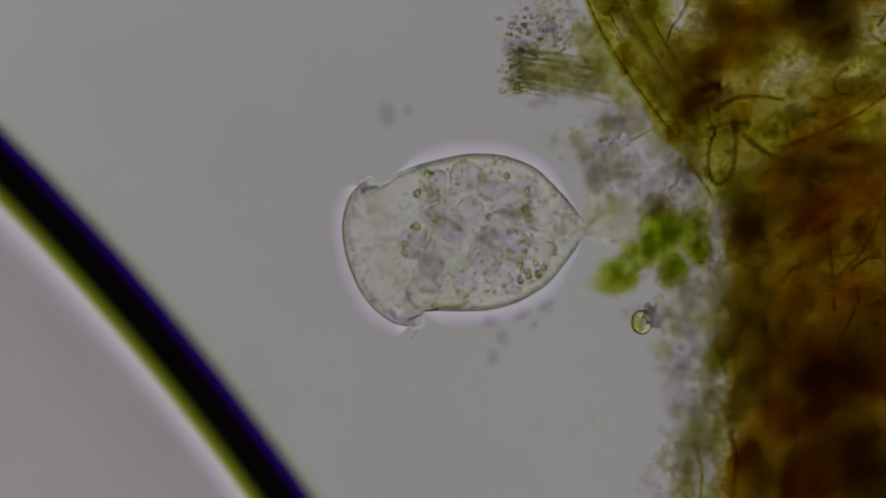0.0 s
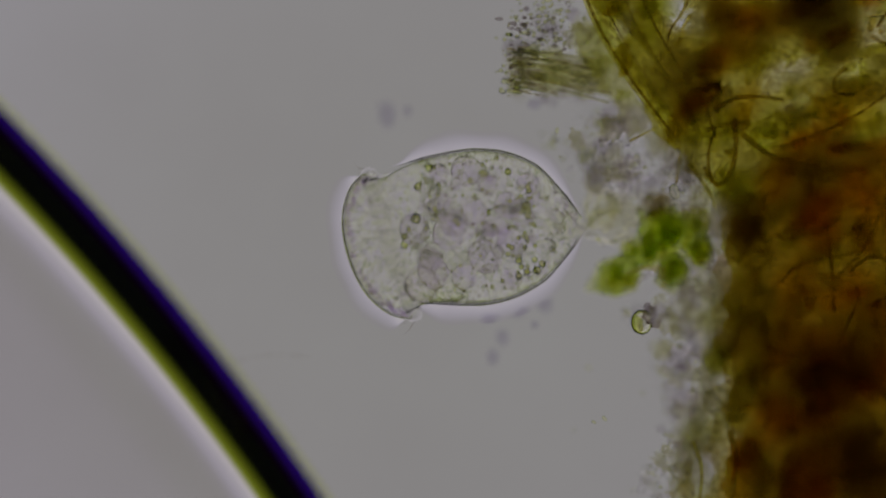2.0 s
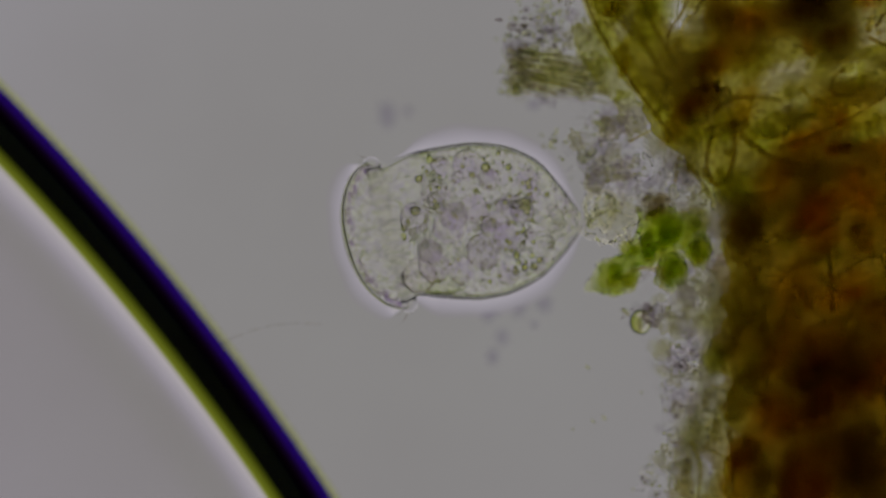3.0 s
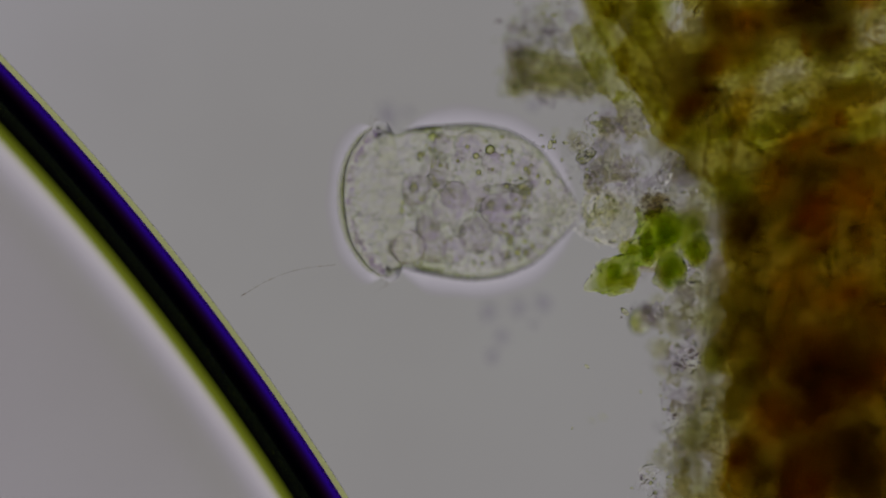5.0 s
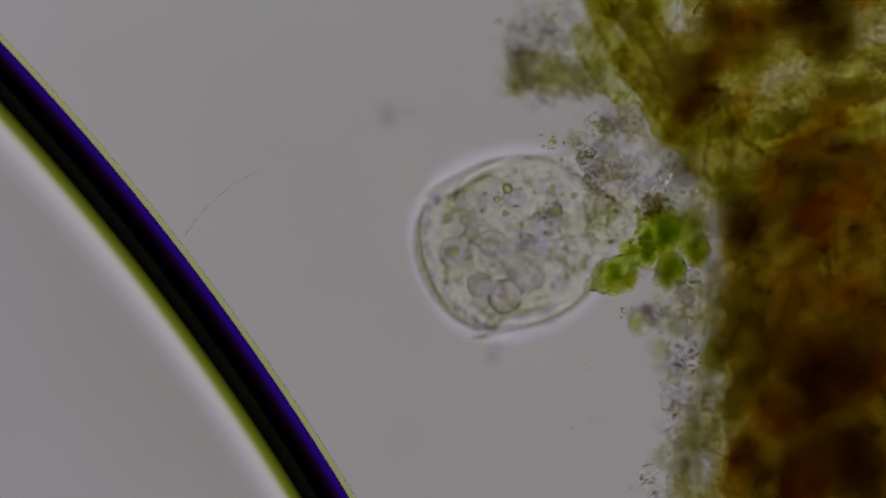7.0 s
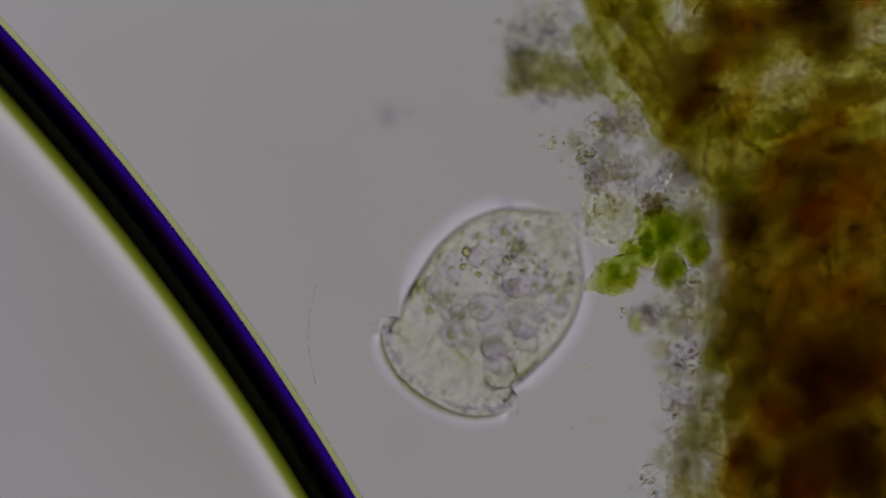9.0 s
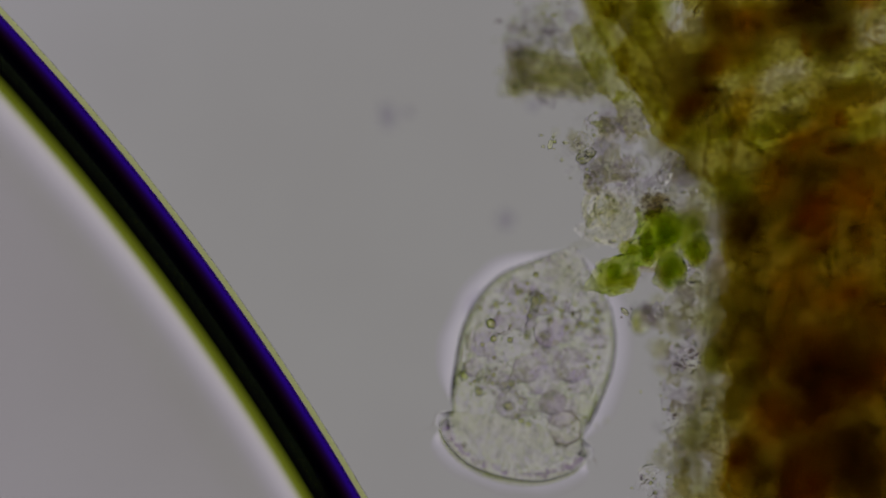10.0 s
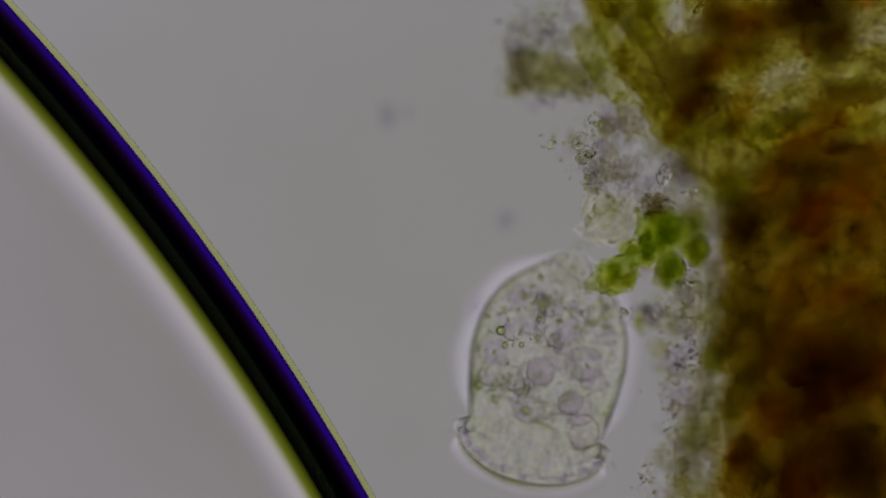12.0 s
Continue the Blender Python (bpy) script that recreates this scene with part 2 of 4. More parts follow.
def tube(points, radii, seg=8, bm=None, squash=1.0):
    """A tube with closed ends along the points."""
    bm = bm or bmesh.new()
    pts = [Vector(p) for p in points]
    rings = []
    for i, p in enumerate(pts):
        d = (pts[min(i + 1, len(pts) - 1)] - pts[max(i - 1, 0)]).normalized()
        u = d.cross(Vector((0, 0, 1)))
        u = u.normalized() if u.length > 1e-6 else Vector((1, 0, 0))
        w = u.cross(d).normalized()
        r = radii[i] if hasattr(radii, "__len__") else radii
        rings.append([bm.verts.new(p + u * r * math.cos(a) + w * r * squash * math.sin(a)) for a in np.linspace(0, 2 * math.pi, seg, endpoint=False)])
    for a, b in zip(rings, rings[1:]):
        for i in range(seg):
            j = (i + 1) % seg
            bm.faces.new((a[i], a[j], b[j], b[i]))
    bm.faces.new(rings[0])
    bm.faces.new(rings[-1])
    return bm


def blob(size, amp=0.15, freq=1.5, sub=3, seed=0.0, bm=None, place=(0, 0, 0)):
    """A lumpy closed body with half-axes size."""
    bm = bm or bmesh.new()
    made = bmesh.ops.create_icosphere(bm, subdivisions=sub, radius=1)["verts"]
    for v in made:
        k = 1 + amp * noise.fractal(v.co * freq + Vector((seed * 7.3, seed * 3.1, seed)), 1.0, 2.0, 3)
        v.co = Vector((v.co.x * size[0] * k + place[0], v.co.y * size[1] * k + place[1], v.co.z * size[2] * k + place[2]))
    return bm


# ---- lamp and slide ----
FLOOR = -0.0430
bm = bmesh.new()
bmesh.ops.create_uvsphere(bm, u_segments=96, v_segments=48, radius=9.0)
bmesh.ops.delete(bm, geom=[v for v in bm.verts if v.co.z > -2.3], context="VERTS")
lamp = part("backdrop", bm, lamp_material())
tagged(lamp, "glowing hollow face of the microscope lamp below the slide", "lamp", kind="structure")
bm = bmesh.new()
bmesh.ops.create_cube(bm, size=1)
bmesh.ops.scale(bm, vec=(5.4, 4.4, 0.04), verts=bm.verts)
bmesh.ops.bevel(bm, geom=bm.edges[:], offset=0.004, segments=2, affect="EDGES")
slide = part("ground", bm, slide_material(), m=pose(-0.8, -0.5, FLOOR - 0.02), smooth=False)
tagged(slide, "clear glass microscope slide under thin water", "slide", kind="structure")

# ---- air bubble: a flat pocket of air, its rim rounder at the waist than towards its flat faces ----
B_R = 4700 * K
s_in = z_up = 0.0
rim = [(0.0, 0.0)]
for i in range(120):
    phi = (i + 0.5) * math.pi / 240
    rho = float(np.interp(math.degrees(phi), (0, 17, 20, 50, 55, 65, 75, 90), (600, 600, 60, 60, 150, 240, 235, 220))) * K
    s_in += rho * math.sin(phi) * math.pi / 240
    z_up += rho * math.cos(phi) * math.pi / 240
    rim.append((s_in, z_up))
half = [(z, B_R - d) for d, z in rim]
prof = [(z_up, 0.0), (z_up, B_R * 0.5), (z_up, B_R - s_in - 0.03)] + half[::-1] + [(-z, r) for z, r in half[1:]]
prof += [(-z_up, B_R - s_in - 0.03), (-z_up, B_R * 0.5), (-z_up, 0.0)]
bm = revolve(prof, 768)
bmesh.ops.rotate(bm, verts=bm.verts, cent=(0, 0, 0), matrix=Matrix.Rotation(-math.pi / 2, 3, "Y"))
bubble = empty("air_bubble", pose(*at(-3455, 3261)), "large flat air bubble with a thick black rim", "bubble")
part("pocket", bm, M_AIR, bubble, "clear air with a dark curved wall")
# diffraction fringe just outside the rim, put in as a tinted clear ring
ring = [(4.0 * K * math.sin(a), B_R + (5.5 + 5.0 * math.cos(a)) * K) for a in np.linspace(0, 2 * math.pi, 13)]
bm = revolve(ring, 768)
bmesh.ops.remove_doubles(bm, verts=bm.verts, dist=1e-7)
bmesh.ops.rotate(bm, verts=bm.verts, cent=(0, 0, 0), matrix=Matrix.Rotation(-math.pi / 2, 3, "Y"))
part("rim_fringe", bm, M_FRINGE, bubble, "added yellow-green ring for the bright fringe round the rim")

# ---- the bell-shaped ciliate ----
ciliate = empty("ciliate", pose(*at(1040, 402)), "clear bell-shaped ciliate on a short stalk, full of round vacuoles", "ciliate")
shell = [(4, 0), (8, 9), (20, 24), (40, 49), (64, 76), (92, 102), (140, 125), (190, 134), (225, 133), (258, 129.5), (276, 127.5), (294, 125)]
prof = [(u * K, max(w, 0.0) * K) for u, w in smooth_curve(shell, 84)]
prof[0] = (prof[0][0], 0.0)
SHELL = 180 * K
FOOT = 13            # how far the foot bends aside, in plan units


def bend_foot(ob, origin=0.0):
    """Bends the narrow end of a part of the cell to one side."""
    for v in ob.data.vertices:
        v.co.y += FOOT * K * max(0.0, 1 - (v.co.x + origin) / (115 * K)) ** 1.6


body = part("body", revolve([(u - SHELL, w) for u, w in prof], 96, [float(np.interp(u / K, (0, 60, 150, 210, 260, 294), (1.25, 1.25, 1.18, 1.14, 1.07, 1.0))) for u, w in prof]), M_CELL, ciliate, "clear granular cell body", m=pose(SHELL, 0, 0), keep=True)
bend_foot(body, SHELL)


def halo_part(profile, gap, origin, parent, steep, step, made=None):
    """An added clear collar round the outline of (u, w) points that bends lamp light into a halo: thick against the
    cell, thinning out to nothing.
    """
    run = smooth_curve(profile, 80)
    n = len(run) - 1
    for side in (1, -1):
        bm = bmesh.new()
        up, dn = [], []
        for i, (u, w) in enumerate(run):
            a, b = run[max(i - 1, 0)], run[min(i + 1, n)]
            du, dw = b[0] - a[0], b[1] - a[1]
            ln = math.hypot(du, dw)
            nu, nw = (1.0, 0.0) if w < 0.01 else (-dw / ln, du / ln)
            k = min(1.0, i / 28, 1.0 if run[-1][1] < 0.01 else (n - i) / 30)
            g = gap * (0.04 + 0.96 * k * k * (3 - 2 * k)) * (1 + 0.18 * noise.noise(Vector((u * 0.02, side * w * 0.02, gap))))
            ru, rd = [], []
            for j, f in enumerate((0.02, 0.055, 0.09, 0.13, 0.2, 0.3, 0.42, 0.55, 0.7, 0.85, 1.0)):
                h = steep * g * (1 - f) ** 1.45 / 1.45 + 0.05 + step * k * max(0.0, (0.09 - f) / 0.07)
                p = ((u + nu * g * f) * K - origin, side * (w + nw * g * f) * K)
                ru.append(bm.verts.new((*p, h * K)))
                rd.append(bm.verts.new((*p, -h * K)))
            up.append(ru)
            dn.append(rd)
        for a, b in zip(up, up[1:]):
            for j in range(10):
                bm.faces.new((a[j], a[j + 1], b[j + 1], b[j]) if side < 0 else (b[j], b[j + 1], a[j + 1], a[j]))
        for a, b in zip(dn, dn[1:]):
            for j in range(10):
                bm.faces.new((a[j], a[j + 1], b[j + 1], b[j]) if side > 0 else (b[j], b[j + 1], a[j + 1], a[j]))
        for i in range(n):
            bm.faces.new((up[i][0], up[i + 1][0], dn[i + 1][0], dn[i][0]) if side < 0 else (dn[i][0], dn[i + 1][0], up[i + 1][0], up[i][0]))
        ob = part("halo_collar", bm, M_HALO, parent, "added clear collar that draws the bright halo", keep=True)
        if made is not None:
            made.append(ob)


# halo and dark edge line of the body, put in as a shape
body_halos = []
halo_part(shell[1:] + [(312, 121.5), (328, 119), (340, 118.5)], 38, 0.0, ciliate, 0.36, 1.2, body_halos)
for ob in body_halos:
    bend_foot(ob)

LIP = 352 * K
outer = [(250, 125), (270, 126), (284, 125), (302, 122.5), (320, 119), (336, 117), (346, 119.5), (354, 127), (360, 132), (367, 131.5), (376, 126.5), (391, 115), (407, 94), (420, 67), (427, 34), (429, 0)]
prof = [(u * K - LIP, max(w, 0) * K) for u, w in smooth_curve(outer, 140)]
prof[-1] = (prof[-1][0], 0.0)
disc = part("disc", revolve(prof, 144, 1.1), M_LIP, ciliate, "domed clear mouth disc with a flared neck", m=pose(LIP, 0, 0), keep=True)
halo_part(outer[9:], 34, LIP, disc, 0.33, 0.8)
part("vacuole", blob((31 * K, 31 * K, 26 * K), 0.06, 1.2, 4, 3), M_BIGVAC, disc, "large round water vacuole", m=pose(326 * K - LIP, 82 * K, 0.010))
skin = [((2.2 * math.sin(a)) * K, (29.5 + 2.2 * math.cos(a)) * K) for a in np.linspace(0, 2 * math.pi, 9)]
bm = revolve(skin, 48)
bmesh.ops.remove_doubles(bm, verts=bm.verts, dist=1e-7)
part("vacuole_skin", bm, M_VIOLET, disc, m=pose(326 * K - LIP, 82 * K, 0.016, 0, 90, 0))
# violet plasm grains along the front of the dome, added to thicken its shaded edge
frng = np.random.default_rng(77)
rim_run = smooth_curve(outer[9:], 60)
bm = bmesh.new()
for i in range(200):
    u, w = rim_run[frng.integers(6, 60)]
    side, back = (1, -1)[i % 2], frng.uniform(4, 15)
    g = frng.uniform(2, 5.5)
    blob((g * K, g * K * 1.4, g * K), 0.3, 1.3, 2, i, bm, ((u - back) * K - LIP, side * max(w - back * 0.6, 0) * K, frng.uniform(-0.006, 0.012)))
part("front_edge_grains", bm, M_VIOLET, disc)["kind"] = "stuff"
roll = [((354 + 14 * math.sin(a)) * K - LIP, (130 + 14 * math.cos(a)) * K) for a in np.linspace(0, 2 * math.pi, 21)]
bm = revolve(roll, 96)
bmesh.ops.remove_doubles(bm, verts=bm.verts, dist=1e-7)
collar = part("collar", bm, M_ROLL, ciliate, "rolled clear lip", m=pose(LIP, 0, 0))
bm = bmesh.new()
crng = np.random.default_rng(11)
for i in range(14):
    a = 2 * math.pi * i / 14 + crng.uniform(-0.03, 0.03)
    out = crng.uniform(8, 26)
    c, d = math.cos(a), math.sin(a)
    pts = [((356 + f * crng.uniform(16, 30)) * K - LIP, (143 + out * f * f) * K * c, (143 + out * f * f) * K * d) for f in (0, 0.4, 0.75, 1.0)]
    tube(pts, [1.0 * K, 0.8 * K, 0.6 * K, 0.3 * K], 5, bm)
cilia = part("cilia", bm, M_HAIR, ciliate, "fine hairs round the lip", m=pose(LIP, 0, 0))
cilia["kind"] = "stuff"
tail_prof = [(-6, 0), (-4, 6), (4, 8), (14, 13), (26, 22), (44, 26), (66, 20), (84, 10), (92, 0)]
tail = part("tail", revolve([(max(u, -6) * K, max(w, 0) * K) for u, w in tail_prof], 48), M_STALK, ciliate, "tapering clear foot")
stalk = part("stalk", tube(smooth_curve([(0, 0, 0), (0.010, 0.001, -0.002), (0.026, 0.003, -0.008)], 12), [0.0020] * 3 + [0.0028] * 6 + [0.004] * 4, 20),
             M_STALK, ciliate, "short soft stalk")

# vacuoles and droplets inside the body, in the plan of the body (u along it, v across it)
rng = np.random.default_rng(5)
# along the cell, across it, height, radius, whether it holds food, and where it drifts: (seconds, along, across)
MIDDLE_VACUOLES = ((207, -36, 0.001, 24, 0, ((6, 198, -7), (9.5, 193, 11), (12, 197, 18))), (188, 43, 0.001, 30, 1, ((3, 188, 52), (6, 194, 57), (9.5, 205, 62))),
                   (253, 8, 0.000, 28, 0, ((6, 242, 12), (9.5, 243, 25), (12, 236, -16))), (293, 65, 0.000, 27, 0, ((6, 268, 77), (9.5, 288, 70))), (228, 82, 0.000, 22, 0, ()),
                   (210, -96, 0.000, 26, 0, ()), (258, -96, 0.001, 17, 1, ()), (314, 8, 0.001, 27, 1, ((6, 303, -16),)), (107, -65, -0.001, 19, 0, ()),
                   (148, -58, 0.001, 23, 0, ((6, 137, -4), (9.5, 150, -40))), (147, 92, 0.0, 18, 0, ()), (140, 22, 0.004, 22, 0, ((6, 150, 30),)))
DEEP_VACUOLES = ((262, -40, -0.012, 24, 0, ()), (120, -14, 0.012, 20, 0, ()), (285, 50, 0.018, 22, 1, ()), (176, -70, 0.017, 19, 0, ()), (240, -10, 0.018, 24, 0, ()), (168, 10, 0.016, 25, 0, ()))
drifting = []


def lens_body(r, h, sub=28):
    """A round cushion of fluid with a firm edge, h thick at the middle over its plane."""
    run = [((1 - f * f) ** 1.12, f) for f in np.linspace(0, 1, 12)]
    prof = [(h * a, r * f) for a, f in run] + [(-h * a, r * f) for a, f in run[-2::-1]]
    bm = revolve(prof, sub)
    bmesh.ops.rotate(bm, verts=bm.verts, cent=(0, 0, 0), matrix=Matrix.Rotation(-math.pi / 2, 3, "Y"))
    for v in bm.verts:
        v.co *= 1 + 0.05 * noise.noise(Vector((v.co.x, v.co.y, r)) * (1.4 / r))
    return bm


for u, v, z, r, food, way in MIDDLE_VACUOLES + DEEP_VACUOLES:
    ob = part("vacuole", lens_body(r * 1.05 * K, r * K * 0.85), M_FOOD if food else M_VAC, ciliate, m=pose(u * K, v * K, z))
    if way:
        drifting.append((ob, ((0, u, v), *way), z))
# granular cytoplasm: thin sheets through the cell, at its middle and higher up


def plasm_sheet(name, size, thick, z, material, label):
    front = [(318, 121), (336, 117), (352, 121), (364, 124), (376, 120), (391, 109), (407, 89), (420, 62), (427, 30), (429, 0)]
    run = [(u * K, max(w, 0) * size * K) for u, w in smooth_curve(shell + front, 110)]
    run[0], run[-1] = (run[0][0], 0.0), (run[-1][0], 0.0)
    ob = part(name, revolve(run, 96, thick), material, ciliate, label, m=pose(0, 0, z))
    bend_foot(ob)
    # it leans with the mouth
    for v in ob.data.vertices:
        a = math.radians(8.5) * min(max((v.co.x / K - 270) / 90, 0.0), 1.0)
        d = v.co.x - 300 * K
        v.co.x, v.co.y = 300 * K + d * math.cos(a) - v.co.y * math.sin(a), v.co.y * math.cos(a) + d * math.sin(a)
    return ob


sheets = [(plasm_sheet("cytoplasm", 0.955, 0.035, -0.006, M_PLASM, "pale granular cytoplasm"), -0.006),
          (plasm_sheet("upper_cytoplasm", 0.87, 0.03, 0.016, M_MOTTLE, "mottled upper cytoplasm"), 0.016)]
# folds of the gullet
for k, (a, b) in enumerate(((-14, 44), (-4, 56), (-22, 30))):
    pts = [(332 - 8 * k, a), (318 - 10 * k, (a + b) / 2 - 8), (308 - 9 * k, b - 10), (316 - 8 * k, b)]
    part("gullet_fold", tube([(u * K - LIP, v * K, 0.014) for u, v in smooth_curve(pts, 14)], [(1.5 + 3.5 * math.sin(math.pi * i / 14)) * K for i in range(15)], 10), M_JELLY, disc, "curved clear fold")
drop_me = mesh_of("droplet", blob((K, K, K), 0.0, 1, 3), M_OIL)
spots = [(274, -105, 8), (297, -76, 7), (305, -20, 8), (330, 22, 7), (328, 8, 6), (139, -89, 6), (114, -28, 7), (176, -23, 6), (170, 3, 4), (147, 7, 4), (130, 24, 4), (142, 37, 4), (132, 62, 6),
         (102, 80, 7), (92, 70, 6), (267, 44, 5), (290, -4, 4), (318, -4, 4), (182, -104, 4), (184, -4, 4), (72, 48, 4), (157, -115, 4), (136, 88, 5), (128, 72, 5)]
for i in range(96):
    if i % 3 == 0:
        spots.append((rng.normal(120, 16), rng.normal(20, 46), rng.uniform(2.4, 5.2)))
    else:
        spots.append((rng.uniform(90, 300), rng.uniform(-110, 110), rng.uniform(1.5, 4)))
high = [(77, -41, 5), (96, -50, 3.5), (118, -62, 4), (126, -44, 3), (140, -70, 3.5), (150, -30, 4.5), (160, -84, 3), (182, -92, 9), (176, -58, 3), (200, -52, 5), (206, -80, 6), (222, -96, 4), (238, -70, 3.5),
        (110, -20, 3.5), (132, -8, 3)]
for u, v, r in high:
    d = new("droplet", drop_me)
    d.parent = ciliate
    d.matrix_basis = pose(u * K, v * K, 0.017) @ Matrix.Scale(r, 4)
for u, v, r in spots:
    if abs(v) > 0.9 * float(np.interp(u, [q[0] for q in shell], [q[1] for q in shell])):
        continue
    d = new("droplet", drop_me)
    d.parent = ciliate
    d.matrix_basis = pose(u * K, v * K, rng.uniform(-0.005, 0.003) if r > 4 else rng.uniform(-0.005, 0.007)) @ Matrix.Scale(r, 4)

def cell_grains(name, n, sizes, depth, material, parent, lim, origin, seed, sub, flat=1.0):
    """Grains strewn through a part of the cell, inside the (u, w) outline lim."""
    r = np.random.default_rng(seed)
    bm = bmesh.new()
    us, ws = [q[0] for q in lim], [q[1] for q in lim]
    while n:
        u, v = r.uniform(us[0], us[-1]), r.uniform(-134, 134)
        g = r.uniform(*sizes)
        if abs(v) > float(np.interp(u, us, ws)) - g - 3:
            continue
        if g > 4 and any(math.hypot(u - q[0], v - q[1]) < q[3] + g * 0.35 for q in MIDDLE_VACUOLES):
            continue
        blob((g * K * r.uniform(0.9, 1.5), g * K, g * K), 0.2, 1.3, sub, seed + n, bm, (u * K - origin, v * K, r.uniform(*depth)))
        n -= 1
    ob = part(name, bm, material, parent)
    ob["kind"] = "stuff"
    return ob


bm = bmesh.new()
for u, v, r, n in ((300, 8, 26, 34), (187, 41, 26, 46), (270, -72, 14, 16)):
    for i in range(n):
        a, q = rng.uniform(0, 2 * math.pi), r * math.sqrt(rng.random())
        g = rng.uniform(1.3, 2.6) * K
        blob((g * 1.3, g, g), 0.3, 1.3, 1, i, bm, ((u + q * math.cos(a)) * K, (v + q * math.sin(a)) * K, rng.uniform(-0.002, 0.006)))
part("food_grains", bm, M_GRAIN, ciliate)["kind"] = "stuff"
cell_grains("grains", 520, (0.9, 2.3), (-0.005, 0.008), M_GRAIN, ciliate, shell, 0.0, 41, 1)
cell_grains("dark_dots", 70, (1.2, 2.6), (-0.004, 0.004), M_DARK, ciliate, shell, 0.0, 51, 1)
cell_grains("upper_dark_dots", 34, (1.2, 2.6), (0.010, 0.020), M_DARK, ciliate, [(q[0], q[1] * 0.85) for q in shell], 0.0, 52, 1)
cell_grains("deep_grains", 160, (1.2, 2.6), (-0.026, 0.026), M_GRAIN, ciliate, [(q[0], q[1] * 0.72) for q in shell], 0.0, 46, 1)
cell_grains("plasm", 10, (5, 10), (-0.008, 0.008), M_LUMP, ciliate, shell, 0.0, 42, 3)
cell_grains("upper_plasm", 12, (6, 13), (0.008, 0.024), M_LUMP, ciliate, [(q[0], q[1] * 0.8) for q in shell], 0.0, 47, 3)
cell_grains("upper_violet_plasm", 12, (5, 12), (0.008, 0.024), M_VIOLET, ciliate, [(q[0], q[1] * 0.8) for q in shell], 0.0, 48, 3)
cell_grains("jelly", 40, (5, 14), (-0.020, 0.022), M_JELLY, ciliate, [(q[0], q[1] * 0.85) for q in shell], 0.0, 49, 3)
cell_grains("violet_plasm", 16, (4.5, 11), (-0.006, 0.008), M_VIOLET, ciliate, shell, 0.0, 45, 3)
dome = [(292, 96), (345, 108), (352, 114), (366, 122), (376, 116), (391, 104), (407, 82), (420, 50)]
cell_grains("grains", 330, (0.9, 2.0), (-0.005, 0.008), M_GRAIN, disc, dome, LIP, 43, 1)
cell_grains("plasm", 24, (3, 6), (-0.008, 0.016), M_LUMP, disc, dome, LIP, 44, 3)
cell_grains("jelly", 90, (2, 6), (-0.010, 0.016), M_JELLY, disc, dome, LIP, 50, 3)

# ---- brown plant debris ----
def edge_of(ctrl, y):
    ys = [c[1] for c in ctrl]
    return float(np.interp(y, ys, [c[0] for c in ctrl]))


def slab(ctrl, right, top, bottom, z, half, seed, nx=70, ny=110, rag=22, holes=()):
    """A lumpy slab of tissue with a ragged near edge: ctrl gives the edge's x along y; holes are torn gaps (x, y, half-axes, tilt)."""
    bm = bmesh.new()
    up, dn, plan = [], [], {}
    for j in range(ny + 1):
        y = top + (bottom - top) * j / ny
        xb = edge_of(ctrl, y) + rag * noise.fractal(Vector((y * 0.012, seed * 5.0, 0)), 1, 2, 4)
        ru, rd = [], []
        for i in range(nx + 1):
            f = (i / nx) ** 1.6
            x = xb + (right - xb) * f
            plan[i, j] = (x, y)
            d = min((x - xb) / 90, 1.0)
            end = min(min(j, ny - j) / 6, 1.0, (nx - i) / 4)
            h = half * math.sqrt(max(1 - (1 - d) ** 2, 0)) * math.sqrt(end)
            q = Vector((x * 0.012, y * 0.012, seed * 3.0))
            c = z + 0.010 * noise.noise(q * 0.5)
            pu = at(x, y, c)
            ru.append(bm.verts.new((pu.x, pu.y, c + h * (1 + 0.5 * noise.fractal(q, 1, 2, 4)))))
            if i in (0, nx) or j in (0, ny):
                rd.append(ru[-1])
            else:
                rd.append(bm.verts.new((pu.x, pu.y, c - h * (1 + 0.5 * noise.fractal(q + Vector((9, 4, 2)), 1, 2, 4)))))
        up.append(ru)
        dn.append(rd)
    def torn(x, y):
        for hx, hy, rx, ry, tilt in holes:
            c, d = math.cos(math.radians(tilt)), math.sin(math.radians(tilt))
            a, b = ((x - hx) * c - (y - hy) * d) / rx, ((x - hx) * d + (y - hy) * c) / ry
            if math.hypot(a, b) < 1 + 0.5 * noise.fractal(Vector((x * 0.03, y * 0.03, seed)), 1, 2, 3):
                return True
        return False

    for j in range(ny):
        for i in range(nx):
            if torn(*plan[i, j]):
                continue
            for g in (up, dn):
                vs = (g[j][i], g[j][i + 1], g[j + 1][i + 1], g[j + 1][i])
                if len(set(vs)) == 4:
                    try:
                        bm.faces.new(vs)
                    except ValueError:
                        pass
    return bm


debris = empty("plant_debris", pose(*at(1450, 441, FLOOR)), "dark amber and brown rotting plant matter with fibres", "plant debris")
drng = np.random.default_rng(21)


def under(thing, name, bm, material, label=""):
    bmesh.ops.translate(bm, vec=-thing.matrix_basis.translation, verts=bm.verts)
    return part(name, bm, material, thing, label)


